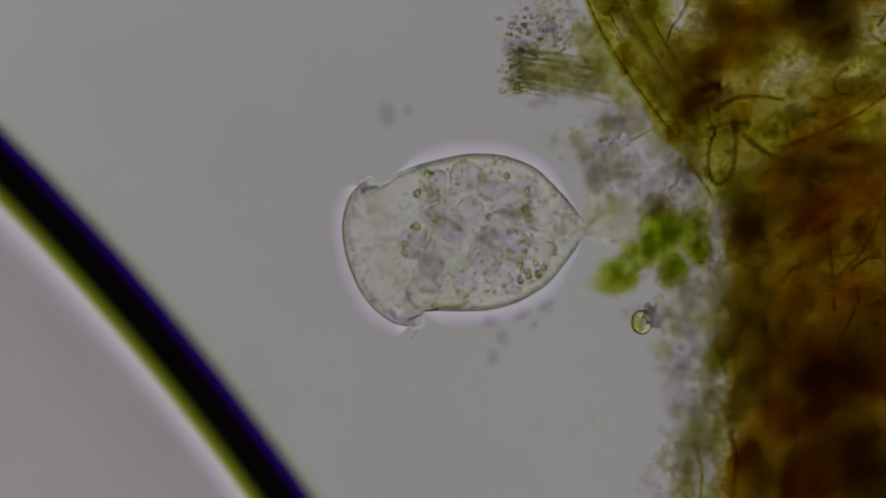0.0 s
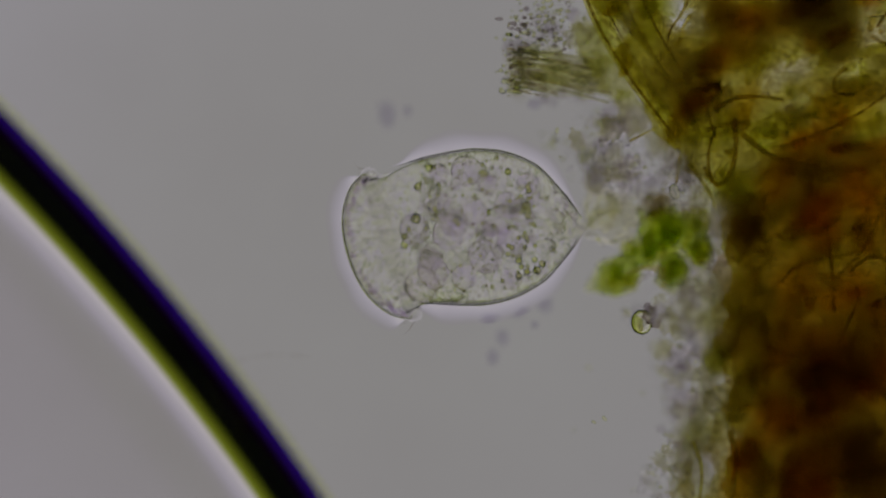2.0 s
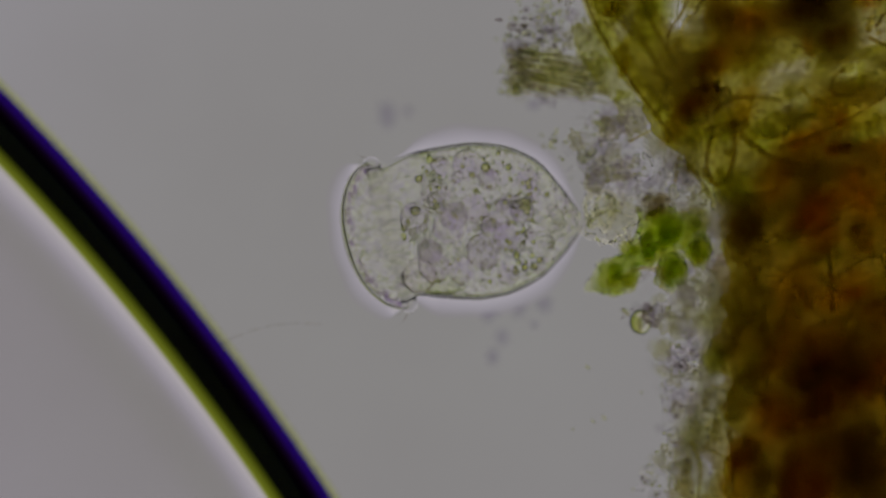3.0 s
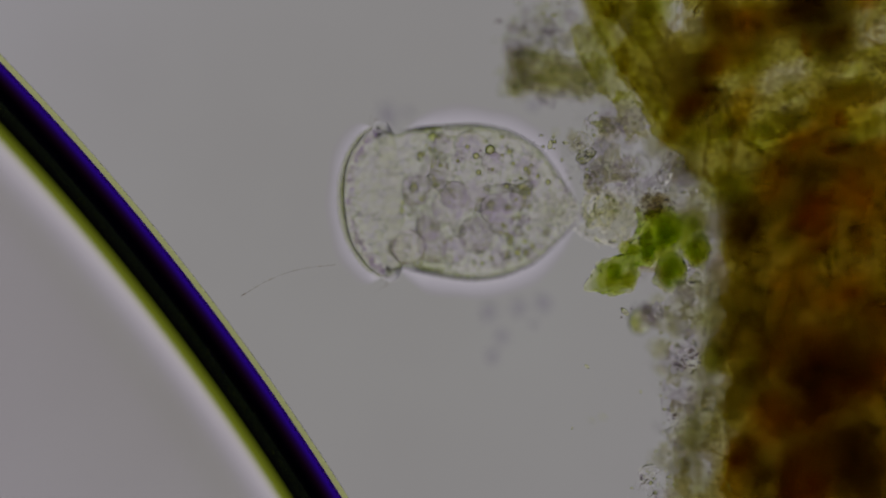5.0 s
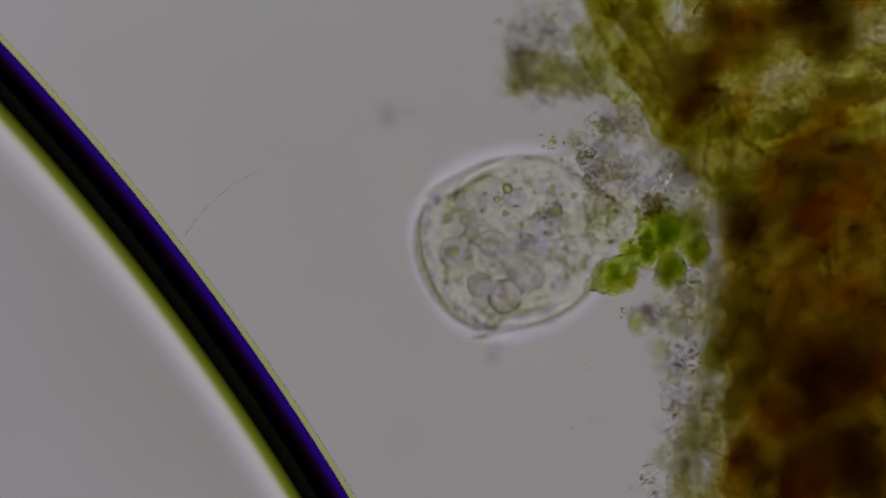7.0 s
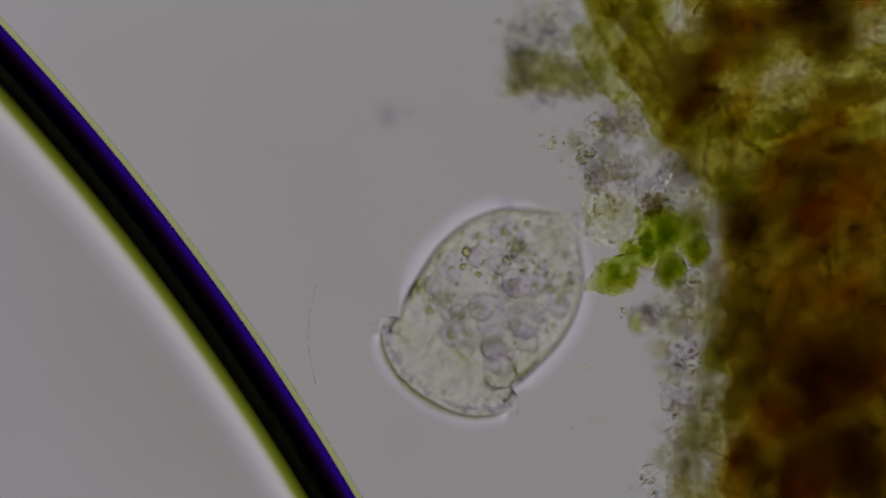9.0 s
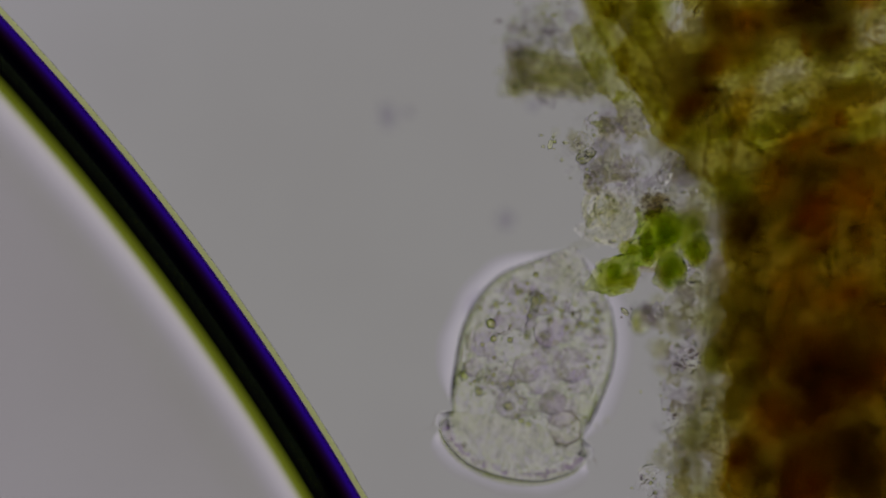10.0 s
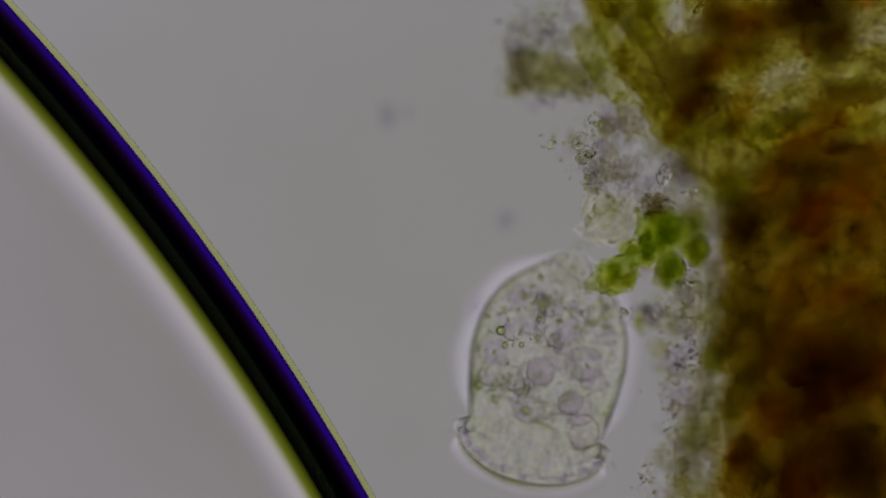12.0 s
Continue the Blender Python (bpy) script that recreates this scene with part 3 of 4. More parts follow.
def strand(thing, name, points, width, z, material, n=14, squash=1.0, label="", taper=0.0):
    """A fibre through plan points, width in plan units."""
    pts = [at(p[0], p[1], z + (p[2] if len(p) > 2 else 0)) for p in smooth_curve([(*q, 0) if len(q) == 2 else q for q in points], n)]
    r = [width * K * 0.5 * (1 - taper * i / n) for i in range(n + 1)]
    return under(thing, name, tube(pts, r, 10, squash=squash), material, label)


EDGE = [(1030, -60), (1035, 0), (1075, 70), (1120, 150), (1165, 215), (1175, 255), (1270, 330), (1292, 420), (1292, 520), (1272, 600), (1290, 670), (1255, 740), (1195, 800), (1185, 960)]
CORE = EDGE[:11] + [(1288, 740), (1278, 800), (1282, 960)]
under(debris, "tissue", slab(CORE, 1680, -60, 950, 0.0, 0.026, 1, 150, 220, 46, ((1092, 52, 15, 46, -28), (1184, 2, 22, 50, 18), (1548, 40, 36, 50, 0), (1395, 128, 56, 22, 28), (1350, 244, 20, 16, 0), (1222, 40, 22, 26, 0), (1410, 185, 40, 16, 22))), M_MASS, "mottled amber tissue")
for k, z in enumerate((-0.020, 0.022)):
    under(debris, "felt", slab([(c[0] + 14, c[1]) for c in EDGE], 1680, -60, 950, z, 0.006, 6 + k, 140, 200, 60, ((1184, 2, 24, 52, 18), (1500, 118, 26, 16, 20), (1540, 195, 50, 16, 20), (1240, 836, 24, 40, 0))), M_FELT, "felted olive-brown tissue")
for k, (dx, z) in enumerate(((0, -0.014), (34, 0.004), (80, 0.018))):
    under(debris, "lower_tissue", slab([(1600 + dx, 240), (1430 + dx, 262), (1345 + dx, 310), (1292 + dx, 400), (1270 + dx, 500), (1264 + dx, 600), (1286 + dx, 690), (1292 + dx, 960)],
                                       1680, 225 + 30 * k, 950, z, 0.012, 2 + k, 60, 90, 46), M_RUST, "dense rust-brown tissue")

def lump(thing, name, px, py, sx, sy, z, tilt, material, seed, amp=0.5, thick=0.35):
    """A soft lump of matter at a place of the plan, half-axes in plan units."""
    return part(name, blob((sx * K, sy * K, min(sx, sy) * K * thick), amp, 1.7, 3, seed), material, thing,
                m=pose(*(at(px, py, z) - thing.matrix_basis.translation), 0, 0, tilt))


# flakes of tissue within the heap
for i in range(90):
    y = drng.uniform(-20, 900)
    x0 = edge_of(EDGE, y) + (40 if y < 680 else 110)
    x = x0 + (1600 - x0) * drng.random() ** 1.1
    deep = y > 260 + (1568 - x) * 0.15
    size = drng.uniform(18, 52)
    mat = (S_AMBER, S_RUST, S_BROWN, S_OLIVE)[drng.choice(4, p=[0.30, 0.20, 0.10, 0.40] if deep else [0.25, 0.05, 0.10, 0.60])]
    lump(debris, "flake", x, y, size * drng.uniform(0.7, 1.7), size * drng.uniform(0.5, 1.0), drng.uniform(-0.030, 0.040), drng.normal(35, 40), mat, i, 0.9)

# rotten and stained patches, place by place
UPPER_PATCHES = ((1200, 120, 52, 74, -30, S_BROWN, 1), (1232, 150, 60, 84, 15, S_BROWN, 1), (1228, 182, 40, 26, 20, S_AMBER, 2), (1290, 60, 50, 74, 8, S_AMBER, 1), (1262, 30, 46, 40, 20, S_BROWN, 2), (1240, 120, 34, 50, -30, S_DARK, 1),
                 (1376, 36, 66, 40, 14, S_AMBER, 1), (1330, 60, 80, 54, 10, S_BROWN, 1), (1320, 30, 30, 40, 10, S_RUST, 1), (1468, 38, 74, 76, 10, S_DARK, 3), (1400, 30, 60, 40, 10, S_BROWN, 1), (1420, 14, 60, 36, 20, S_BROWN, 2), (1486, 90, 40, 34, 0, S_BROWN, 1),
                 (1482, 150, 30, 20, 10, S_DARK, 1), (1534, 158, 66, 24, 16, S_BROWN, 1), (1428, 246, 56, 30, 8, S_AMBER, 2), (1400, 286, 116, 30, 6, S_DARK, 1),
                 (1115, 40, 16, 34, 24, S_GREY, 2), (1146, 60, 30, 26, 30, S_OLIVE, 1), (1160, 262, 30, 36, 20, S_GREY, 1), (1500, 262, 80, 22, -28, S_DARK, 1), (1470, 300, 80, 26, -10, S_DARK, 1),
                 (1548, 110, 40, 30, 10, S_GREY, 1), (1412, 190, 50, 26, 22, S_OLIVE, 1), (1330, 110, 44, 30, 10, S_OLIVE, 1), (1215, 240, 36, 40, 10, S_OLIVE, 1))
LOWER_PATCHES = ((1290, 330, 50, 40, 0, S_OLIVE, 2), (1320, 390, 60, 50, 0, S_BROWN, 2), (1300, 350, 40, 60, 0, S_GREY, 2), (1500, 640, 90, 80, 0, S_BROWN, 2), (1480, 800, 110, 80, 0, S_BROWN, 2), (1430, 690, 80, 80, 0, S_BROWN, 1),
                 (1410, 340, 90, 46, 8, S_BROWN, 1), (1446, 372, 52, 56, 0, S_RUST, 2), (1540, 372, 46, 66, 0, S_AMBER, 1),
                 (1290, 540, 34, 100, 4, S_DARK, 1), (1300, 430, 30, 60, 0, S_BROWN, 1), (1520, 540, 60, 54, 10, S_AMBER, 1), (1350, 244, 30, 24, 0, S_LIME, 2),
                 (1350, 590, 70, 60, 12, S_BROWN, 1), (1300, 690, 34, 90, 4, S_DARK, 1), (1490, 690, 100, 60, 18, S_DARK, 1), (1410, 660, 50, 50, 10, S_DARK, 1), (1376, 730, 40, 44, 10, S_RUST, 1),
                 (1440, 740, 60, 34, 10, S_AMBER, 2), (1420, 820, 56, 40, 16, S_RUST, 1), (1536, 846, 60, 84, 4, S_DARK, 3), (1500, 770, 70, 60, 0, S_DARK, 1), (1420, 880, 70, 40, 0, S_BROWN, 1), (1450, 868, 40, 36, 10, S_AMBER, 3), (1370, 850, 50, 60, 8, S_DARK, 1),
                 (1320, 800, 40, 60, 0, S_BROWN, 2), (1236, 770, 40, 36, 8, S_MOSS, 2), (1230, 850, 50, 60, 0, S_MOSS, 1), (1260, 790, 30, 70, 0, S_MURK, 1), (1215, 810, 30, 50, 0, S_MURK, 1), (1272, 860, 30, 50, 0, S_MOSS, 1), (1262, 640, 24, 40, 0, S_OLIVE, 2), (1262, 700, 22, 44, 4, S_GREY, 1), (1200, 870, 30, 40, 0, S_MURK, 1), (1556, 660, 40, 60, 0, S_AMBER, 2),
                 (1550, 560, 40, 50, 0, S_RUST, 1), (1400, 600, 60, 40, 0, S_RUST, 1), (1470, 610, 60, 40, 0, S_AMBER, 1), (1296, 620, 24, 50, 0, S_BROWN, 1))
for px, py, sx, sy, tilt, mat, n in UPPER_PATCHES + LOWER_PATCHES:
    for k in range(n):
        jx, jy = drng.uniform(-0.22, 0.22, 2) * (sx, sy)
        lump(debris, "patch", px + jx, py + jy, sx * drng.uniform(0.9, 1.25), sy * drng.uniform(0.9, 1.25), drng.uniform(-0.028, 0.040), tilt + drng.uniform(-15, 15), mat, px + 31 * k)

# crumbly olive-brown edge of the lower heap
for i in range(22):
    y = 370 + 24 * i + drng.uniform(-10, 10)
    part("crumb", blob((drng.uniform(24, 44) * K, drng.uniform(30, 54) * K, 18 * K), 0.7, 1.8, 3, i + 60), S_MOSS if y > 690 else M_SOIL if i % 2 else S_GREY, debris,
         m=pose(*(at(edge_of(EDGE, y) + drng.uniform(14, 52), y, drng.uniform(-0.012, 0.016)) - debris.matrix_basis.translation), 0, 0, drng.uniform(-30, 30)))

mrng = np.random.default_rng(61)
for px, py, sx, sy, tilt, mat, n in ((1168, 236, 34, 28, 40, S_MOSS, 1), (1192, 268, 40, 30, 40, S_GREY, 1), (1222, 300, 40, 32, 40, S_GREY, 1), (1252, 332, 38, 34, 40, S_MOSS, 1), (1272, 376, 28, 46, 5, S_GREY, 1),
                                     (1268, 430, 26, 50, 0, S_MOSS, 1), (1264, 490, 26, 50, 0, S_GREY, 1), (1256, 550, 30, 50, 0, S_MOSS, 2), (1262, 600, 26, 44, 0, S_GREY, 1), (1270, 660, 30, 50, 0, S_GREY, 1),
                                     (1060, 70, 30, 46, 30, S_MOSS, 2), (1096, 160, 26, 44, 30, S_MOSS, 2), (1140, 210, 30, 34, 40, S_MURK, 2), (1245, 720, 30, 50, 0, S_MOSS, 2), (1215, 760, 28, 40, 0, S_MOSS, 2)):
    for k in range(n):
        lump(debris, "murk", px + mrng.uniform(-12, 12), py + mrng.uniform(-12, 12), sx * mrng.uniform(0.9, 1.3), sy * mrng.uniform(0.9, 1.3), mrng.uniform(-0.026, 0.030), tilt, mat, px + k, 0.8)

# small shards near the surface of the heap
for i in range(200):
    y = drng.uniform(-10, 880)
    x = drng.uniform(edge_of(EDGE, y) + 5, 1580)
    size = drng.uniform(3, 9)
    mat = (M_UMBER, M_LEAF, M_FIBRE, M_AMBER, M_FIBRE)[drng.integers(5)]
    part("shard", blob((size * K * drng.uniform(0.9, 3.4), size * K, size * K * 0.6), 1.1, 2.2, 2, i + 900), mat, debris,
         m=pose(*(at(x, y, drng.uniform(-0.022, -0.004) if i % 4 else drng.uniform(0.008, 0.022)) - debris.matrix_basis.translation), 0, 0, drng.normal(40, 45)))

# the stem that crosses the top of the heap, and long fibres
for off, w, mat in ((0, 30, M_OLIVE), (34, 40, M_SHRED), (72, 34, M_SHRED), (-8, 5, M_LINE), (22, 2.5, M_LINE), (60, 3, M_LINE), (92, 4, M_LINE)):
    strand(debris, "stem_fibre", [(1030 + off, -40), (1062 + off, 40), (1108 + off, 118), (1150 + off, 178), (1200 + off * 0.7, 245)], w, -0.010 if w < 10 else -0.013, mat, 18,
           0.6, "olive stem strand" if w > 10 else "")
UPPER_FIBRES = (([(1222, -10), (1205, 25), (1185, 55), (1180, 80)], 7, M_LINE), ([(1298, 212), (1300, 262), (1292, 305), (1272, 328), (1255, 312), (1252, 270), (1262, 236)], 11, M_LINE),
                    ([(1262, 196), (1300, 176), (1340, 172), (1385, 178)], 10, M_LINE), ([(1292, 216), (1325, 222), (1358, 210), (1375, 200)], 7, M_OLIVE),
                    ([(1312, 238), (1340, 262), (1370, 280), (1420, 292)], 12, M_LINE), ([(1375, 200), (1390, 225), (1388, 260)], 6, M_OLIVE),
                    ([(1380, 262), (1450, 236), (1520, 200), (1590, 150)], 9, M_LINE), ([(1400, 215), (1470, 190), (1540, 150), (1600, 120)], 8, M_OLIVE),
                    ([(1495, 120), (1475, 140), (1478, 165), (1510, 170)], 9, M_LINE), ([(1180, 245), (1240, 320), (1275, 380)], 10, M_OLIVE))
LOWER_FIBRES = (([(1380, 500), (1410, 470), (1470, 455), (1540, 440)], 6, M_LINE), ([(1490, 590), (1515, 530), (1510, 500)], 5, M_LINE), ([(1510, 525), (1550, 560)], 5, M_LINE),
                    ([(1500, 480), (1540, 455), (1590, 470)], 8, M_LINE), ([(1225, 780), (1240, 830), (1235, 900)], 8, M_OLIVE), ([(1290, 760), (1300, 820), (1290, 900)], 12, M_LINE))
for pts, w, mat in UPPER_FIBRES + LOWER_FIBRES:
    strand(debris, "fibre", pts, w, drng.uniform(-0.016, -0.004), mat, 16, 0.8, taper=0.6)
for i in range(26):
    y = drng.uniform(-20, 500)
    x = drng.uniform(edge_of(EDGE, y) + 10, 1590)
    a, ln = drng.normal(-0.5, 0.7), drng.uniform(50, 170)
    bend = drng.uniform(-18, 18)
    c, d = math.cos(a), math.sin(a)
    strand(debris, "fibre", [(x - c * ln / 2, y - d * ln / 2), (x - d * bend, y + c * bend), (x + c * ln / 2, y + d * ln / 2)], drng.uniform(3, 9),
           drng.uniform(-0.022, 0.006), (M_OLIVE, M_LINE, M_AMBER)[drng.integers(3)], 12, 0.7, taper=0.4)
for i in range(110):
    y = drng.uniform(-10, 890)
    x = drng.uniform(edge_of(EDGE, y) + 16, 1585)
    a = drng.normal(0.95 if x < 1240 and y < 260 else -0.35 if y < 420 else 0.1, 0.55)
    ln, bend = drng.uniform(30, 120), drng.uniform(-12, 12)
    c, d = math.cos(a), math.sin(a)
    strand(debris, "thread", [(x - c * ln / 2, y - d * ln / 2), (x - d * bend, y + c * bend), (x + c * ln / 2, y + d * ln / 2)], drng.uniform(1.6, 4.0),
           drng.uniform(-0.022, 0.022), (M_OLIVE, M_AMBER, M_UMBER, M_FIBRE)[i % 4], 10, 0.7, taper=0.5)
for px, py, sx, sy, z, tilt in ((1052, 84, 30, 46, 0.010, 30), (1082, 140, 26, 44, 0.014, 30), (1118, 200, 24, 40, 0.012, 30)):
    part("shred", blob((sx * K, sy * K, 10 * K), 0.6, 1.8, 4, px), M_SHRED, debris, m=pose(*(at(px, py, z) - debris.matrix_basis.translation), 0, 0, tilt))
for i in range(14):
    x, y = drng.uniform(1090, 1250), drng.uniform(0, 200)
    x += y * 0.55 - 40
    ln = drng.uniform(40, 110)
    strand(debris, "streak", [(x, y), (x + ln * 0.28, y + ln * 0.5), (x + ln * 0.6, y + ln)], drng.uniform(4, 10), drng.uniform(0.010, 0.020), (M_OLIVE, M_UMBER, M_LEAF)[i % 3], 10, 0.6, taper=0.3)
# clear window cells seen between the fibres
for px, py, sx, sy, tilt in ((1352, 235, 24, 18, 20), (1278, 270, 18, 44, -8), (1228, 60, 26, 34, 10), (1440, 505, 50, 22, 10), (1262, 632, 16, 30, 0), (1385, 150, 34, 20, 20)):
    part("window_cell", blob((sx * K, sy * K, min(sx, sy) * K * 0.6), 0.15, 1.3, 3, px), M_FIBRE, debris,
         m=pose(*(at(px, py, -0.008) - debris.matrix_basis.translation), 0, 0, tilt))

# ---- frayed bundle that sticks out of the heap ----
fray = empty("frayed_bundle", pose(*at(1000, 130, FLOOR)), "frayed pale olive bundle of plant fibres with a ragged end", "plant fibre")
for i in range(24):
    f = i / 23
    y0 = 86 + 70 * f + drng.uniform(-4, 4)
    x0 = 902 + drng.uniform(-6, 14) + 8 * f
    x1 = x0 + drng.uniform(45, 190)
    y1 = y0 + (x1 - x0) * (0.12 + 0.10 * f) + drng.uniform(-4, 4)
    strand(fray, "fibre", [(x0, y0), ((x0 + x1) / 2, (y0 + y1) / 2 + drng.uniform(-5, 5)), (x1, y1)], drng.uniform(3, 9), drng.uniform(-0.022, 0.0), (M_FIBRE, M_FIBRE, M_REED)[i % 3],
           10, 0.8, taper=0.3)
for i in range(40):
    x0, y0 = 896 + 46 * drng.random() ** 1.5, drng.uniform(84, 166)
    ln = drng.uniform(8, 34)
    tilt = drng.normal(0.15, 0.16)
    strand(fray, "splinter", [(x0, y0), (x0 + ln / 2, y0 + ln / 2 * tilt + drng.uniform(-1, 1)), (x0 + ln, y0 + ln * tilt)], drng.uniform(2.5, 6), drng.uniform(-0.015, -0.010),
           M_GRIT if i % 4 else M_SOIL, 6, 0.9, taper=0.3)
part("core", blob((84 * K, 38 * K, 12 * K), 0.7, 2.2, 4, 3.0), S_MOSS, fray, "pale olive core", m=pose(*(at(1004, 136, -0.016) - fray.matrix_basis.translation)))

for px, py, sx, sy, z, tilt, mat in ((958, 118, 62, 36, -0.012, -8, S_MOSS), (1032, 134, 62, 30, -0.008, -10, S_MOSS), (918, 124, 26, 44, 0.014, 8, S_GREY), (936, 96, 34, 24, 0.012, 0, S_MURK),
                                     (985, 130, 44, 30, 0.014, -10, S_MOSS), (1030, 160, 40, 28, 0.012, -20, S_MURK), (975, 70, 50, 26, 0.014, 0, S_MURK), (1046, 90, 34, 36, 0.010, 20, S_MOSS)):
    lump(fray, "matting", px, py, sx, sy, z, tilt, mat, px, 0.9)
for i in range(30):
    size = drng.uniform(7, 22)
    part("tuft", blob((size * K * drng.uniform(0.9, 1.5), size * K, size * K * 0.5), 1.0, 2.3, 3, i + 700), (S_MOSS, S_VEIL, S_MURK)[i % 3], fray,
         m=pose(*(at(drng.uniform(905, 1065), drng.uniform(75, 175), drng.uniform(-0.01, 0.02)) - fray.matrix_basis.translation), 0, 0, drng.uniform(0, 180)))

# ---- slimy fluff and grit along the edge of the heap ----
fluff = empty("detritus_fluff", pose(*at(1200, 600, FLOOR)), "grey-lavender slimy fluff full of tiny grains", "detritus")
LINE = [(985, 20), (1010, 60), (1060, 190), (1085, 240), (1050, 290), (1110, 320), (1180, 300), (1225, 345), (1255, 420), (1225, 500), (1190, 540), (1225, 600), (1215, 660), (1235, 720), (1215, 775),
        (1190, 840), (1170, 895)]
line = smooth_curve(LINE, 200)
for i in range(100):
    q = line[drng.integers(len(line))]
    size = drng.uniform(6, 26)
    x, y = q[0] + drng.normal(0, 24), q[1] + drng.normal(0, 22)
    mat = (M_HAZE, S_VEIL, M_MOSS, S_MURK, S_VEIL, S_VEIL)[drng.integers(6)]
    part("clump", blob((size * K * drng.uniform(0.8, 1.4), size * K, size * K * 0.5), 1.0, 2.3, 3, i + 300), mat, fluff,
         m=pose(*(at(x, y, drng.uniform(-0.026, 0.020)) - fluff.matrix_basis.translation), 0, 0, drng.uniform(0, 180)))
for i in range(90):
    q = line[drng.integers(len(line))]
    size = drng.uniform(5, 17)
    part("gel", blob((size * K * drng.uniform(0.8, 1.5), size * K, size * K * 0.6), 0.6, 1.9, 3, i + 500), M_GEL, fluff,
         m=pose(*(at(q[0] + drng.normal(0, 26), q[1] + drng.normal(0, 22), drng.uniform(-0.022, 0.022)) - fluff.matrix_basis.translation), 0, 0, drng.uniform(0, 180)))
for px, py, sx, sy, z, mat in ((1200, 560, 75, 190, -0.026, S_VEIL), (1230, 760, 55, 130, -0.024, S_MURK), (1080, 250, 75, 90, -0.024, S_VEIL), (1200, 300, 62, 60, -0.02, S_MURK),
                               (960, 40, 60, 55, -0.022, S_VEIL), (1215, 250, 40, 50, -0.016, S_MURK),
                               (1262, 410, 40, 105, -0.020, S_MURK), (1262, 460, 30, 90, 0.012, S_MURK), (1240, 800, 60, 100, 0.014, S_MURK), (1265, 640, 34, 90, 0.010, S_MURK)):
    part("veil", blob((sx * K, sy * K, 12 * K), 0.4, 1.5, 4, px), mat, fluff, m=pose(*(at(px, py, z) - fluff.matrix_basis.translation)))


def grains(thing, name, n, spread, sizes, zs, material, places, seed):
    r = np.random.default_rng(seed)
    bm = bmesh.new()
    for i in range(n):
        q = places[r.integers(len(places))]
        p = at(q[0] + r.normal(0, spread), q[1] + r.normal(0, spread), r.uniform(*zs))
        g = r.uniform(*sizes) * K
        blob((g * r.uniform(0.8, 2.0), g, g), 0.4, 1.4, 1, seed + i, bm, p)
    ob = under(thing, name, bm, material)
    ob["kind"] = "stuff"
    return ob


grains(fluff, "grit", 260, 24, (1.0, 3.6), (-0.022, 0.024), M_GRIT, line, 31)
grains(fluff, "dark_grit", 50, 26, (1.0, 3.4), (-0.022, 0.024), M_DARK, line, 32)
grains(fluff, "fine_grit", 150, 17, (1.2, 4.6), (-0.018, -0.008), M_GRIT, [(925, 40), (960, 30), (985, 10), (935, 75), (965, 85), (905, 75), (900, 140), (1000, 60)], 33)
grains(fluff, "fine_dark_grit", 60, 16, (1.2, 4.5), (-0.018, -0.004), M_DARK, [(925, 40), (960, 60), (985, 10), (935, 75), (975, 85), (910, 130), (920, 150)], 34)
grains(fluff, "bright_grit", 40, 14, (1.5, 4.0), (0.010, 0.022), M_GRIT, [(1060, 218), (975, 255), (1035, 280), (1060, 300), (1215, 645), (1145, 850), (1050, 490), (1190, 740), (1180, 830)], 35)
grains(fluff, "edge_grit", 44, 6, (1.2, 3.6), (0.010, 0.020), M_DARK, [(1205, 652), (1215, 648), (1225, 640), (1235, 632), (1190, 740), (1140, 850), (1150, 860), (1100, 556), (1108, 548)], 36)

for px, py, sx, sy, z, tilt, mat in ((1058, 296, 19, 46, 0.012, -8, S_MURK), (1054, 312, 17, 34, 0.008, 4, S_MURK), (1106, 270, 24, 60, 0.012, 4, S_VEIL), (1062, 258, 18, 16, 0.016, 0, S_MURK),
                                     (1135, 560, 26, 30, 0.012, 0, S_MURK), (1205, 560, 30, 40, 0.010, 0, S_MOSS), (1225, 520, 26, 30, 0.006, 0, S_MOSS), (1190, 700, 26, 40, 0.010, 0, S_MURK),
                                     (930, 110, 30, 44, 0.014, 20, S_MURK), (945, 140, 34, 24, 0.016, 0, S_MURK), (1085, 200, 34, 30, 0.014, 20, S_MURK), (1150, 330, 36, 20, 0.010, 0, S_VEIL)):
    lump(fluff, "clot", px, py, sx, sy, z, tilt, mat, px + py, 0.8)
for i in range(26):
    y = 470 + 190 * mrng.random()
    x = 1150 + 110 * mrng.random() + (y - 470) * 0.1
    lump(fluff, "gauze", x, y, mrng.uniform(14, 40), mrng.uniform(12, 30), mrng.uniform(-0.02, 0.02), mrng.uniform(0, 180), (S_MOSS, S_VEIL, S_MOSS, S_MURK)[i % 4], i + 40, 0.9)
for px, py, sx, sy, z in ((1034, 278, 14, 11, 0.016), (1046, 270, 9, 8, 0.014), (1090, 312, 8, 6, 0.016), (1192, 340, 9, 14, -0.006), (1030, 258, 9, 7, -0.012)):
    lump(fluff, "pearl", px, py, sx, sy, z, 20, M_PEARL, px, 0.25, 0.7)

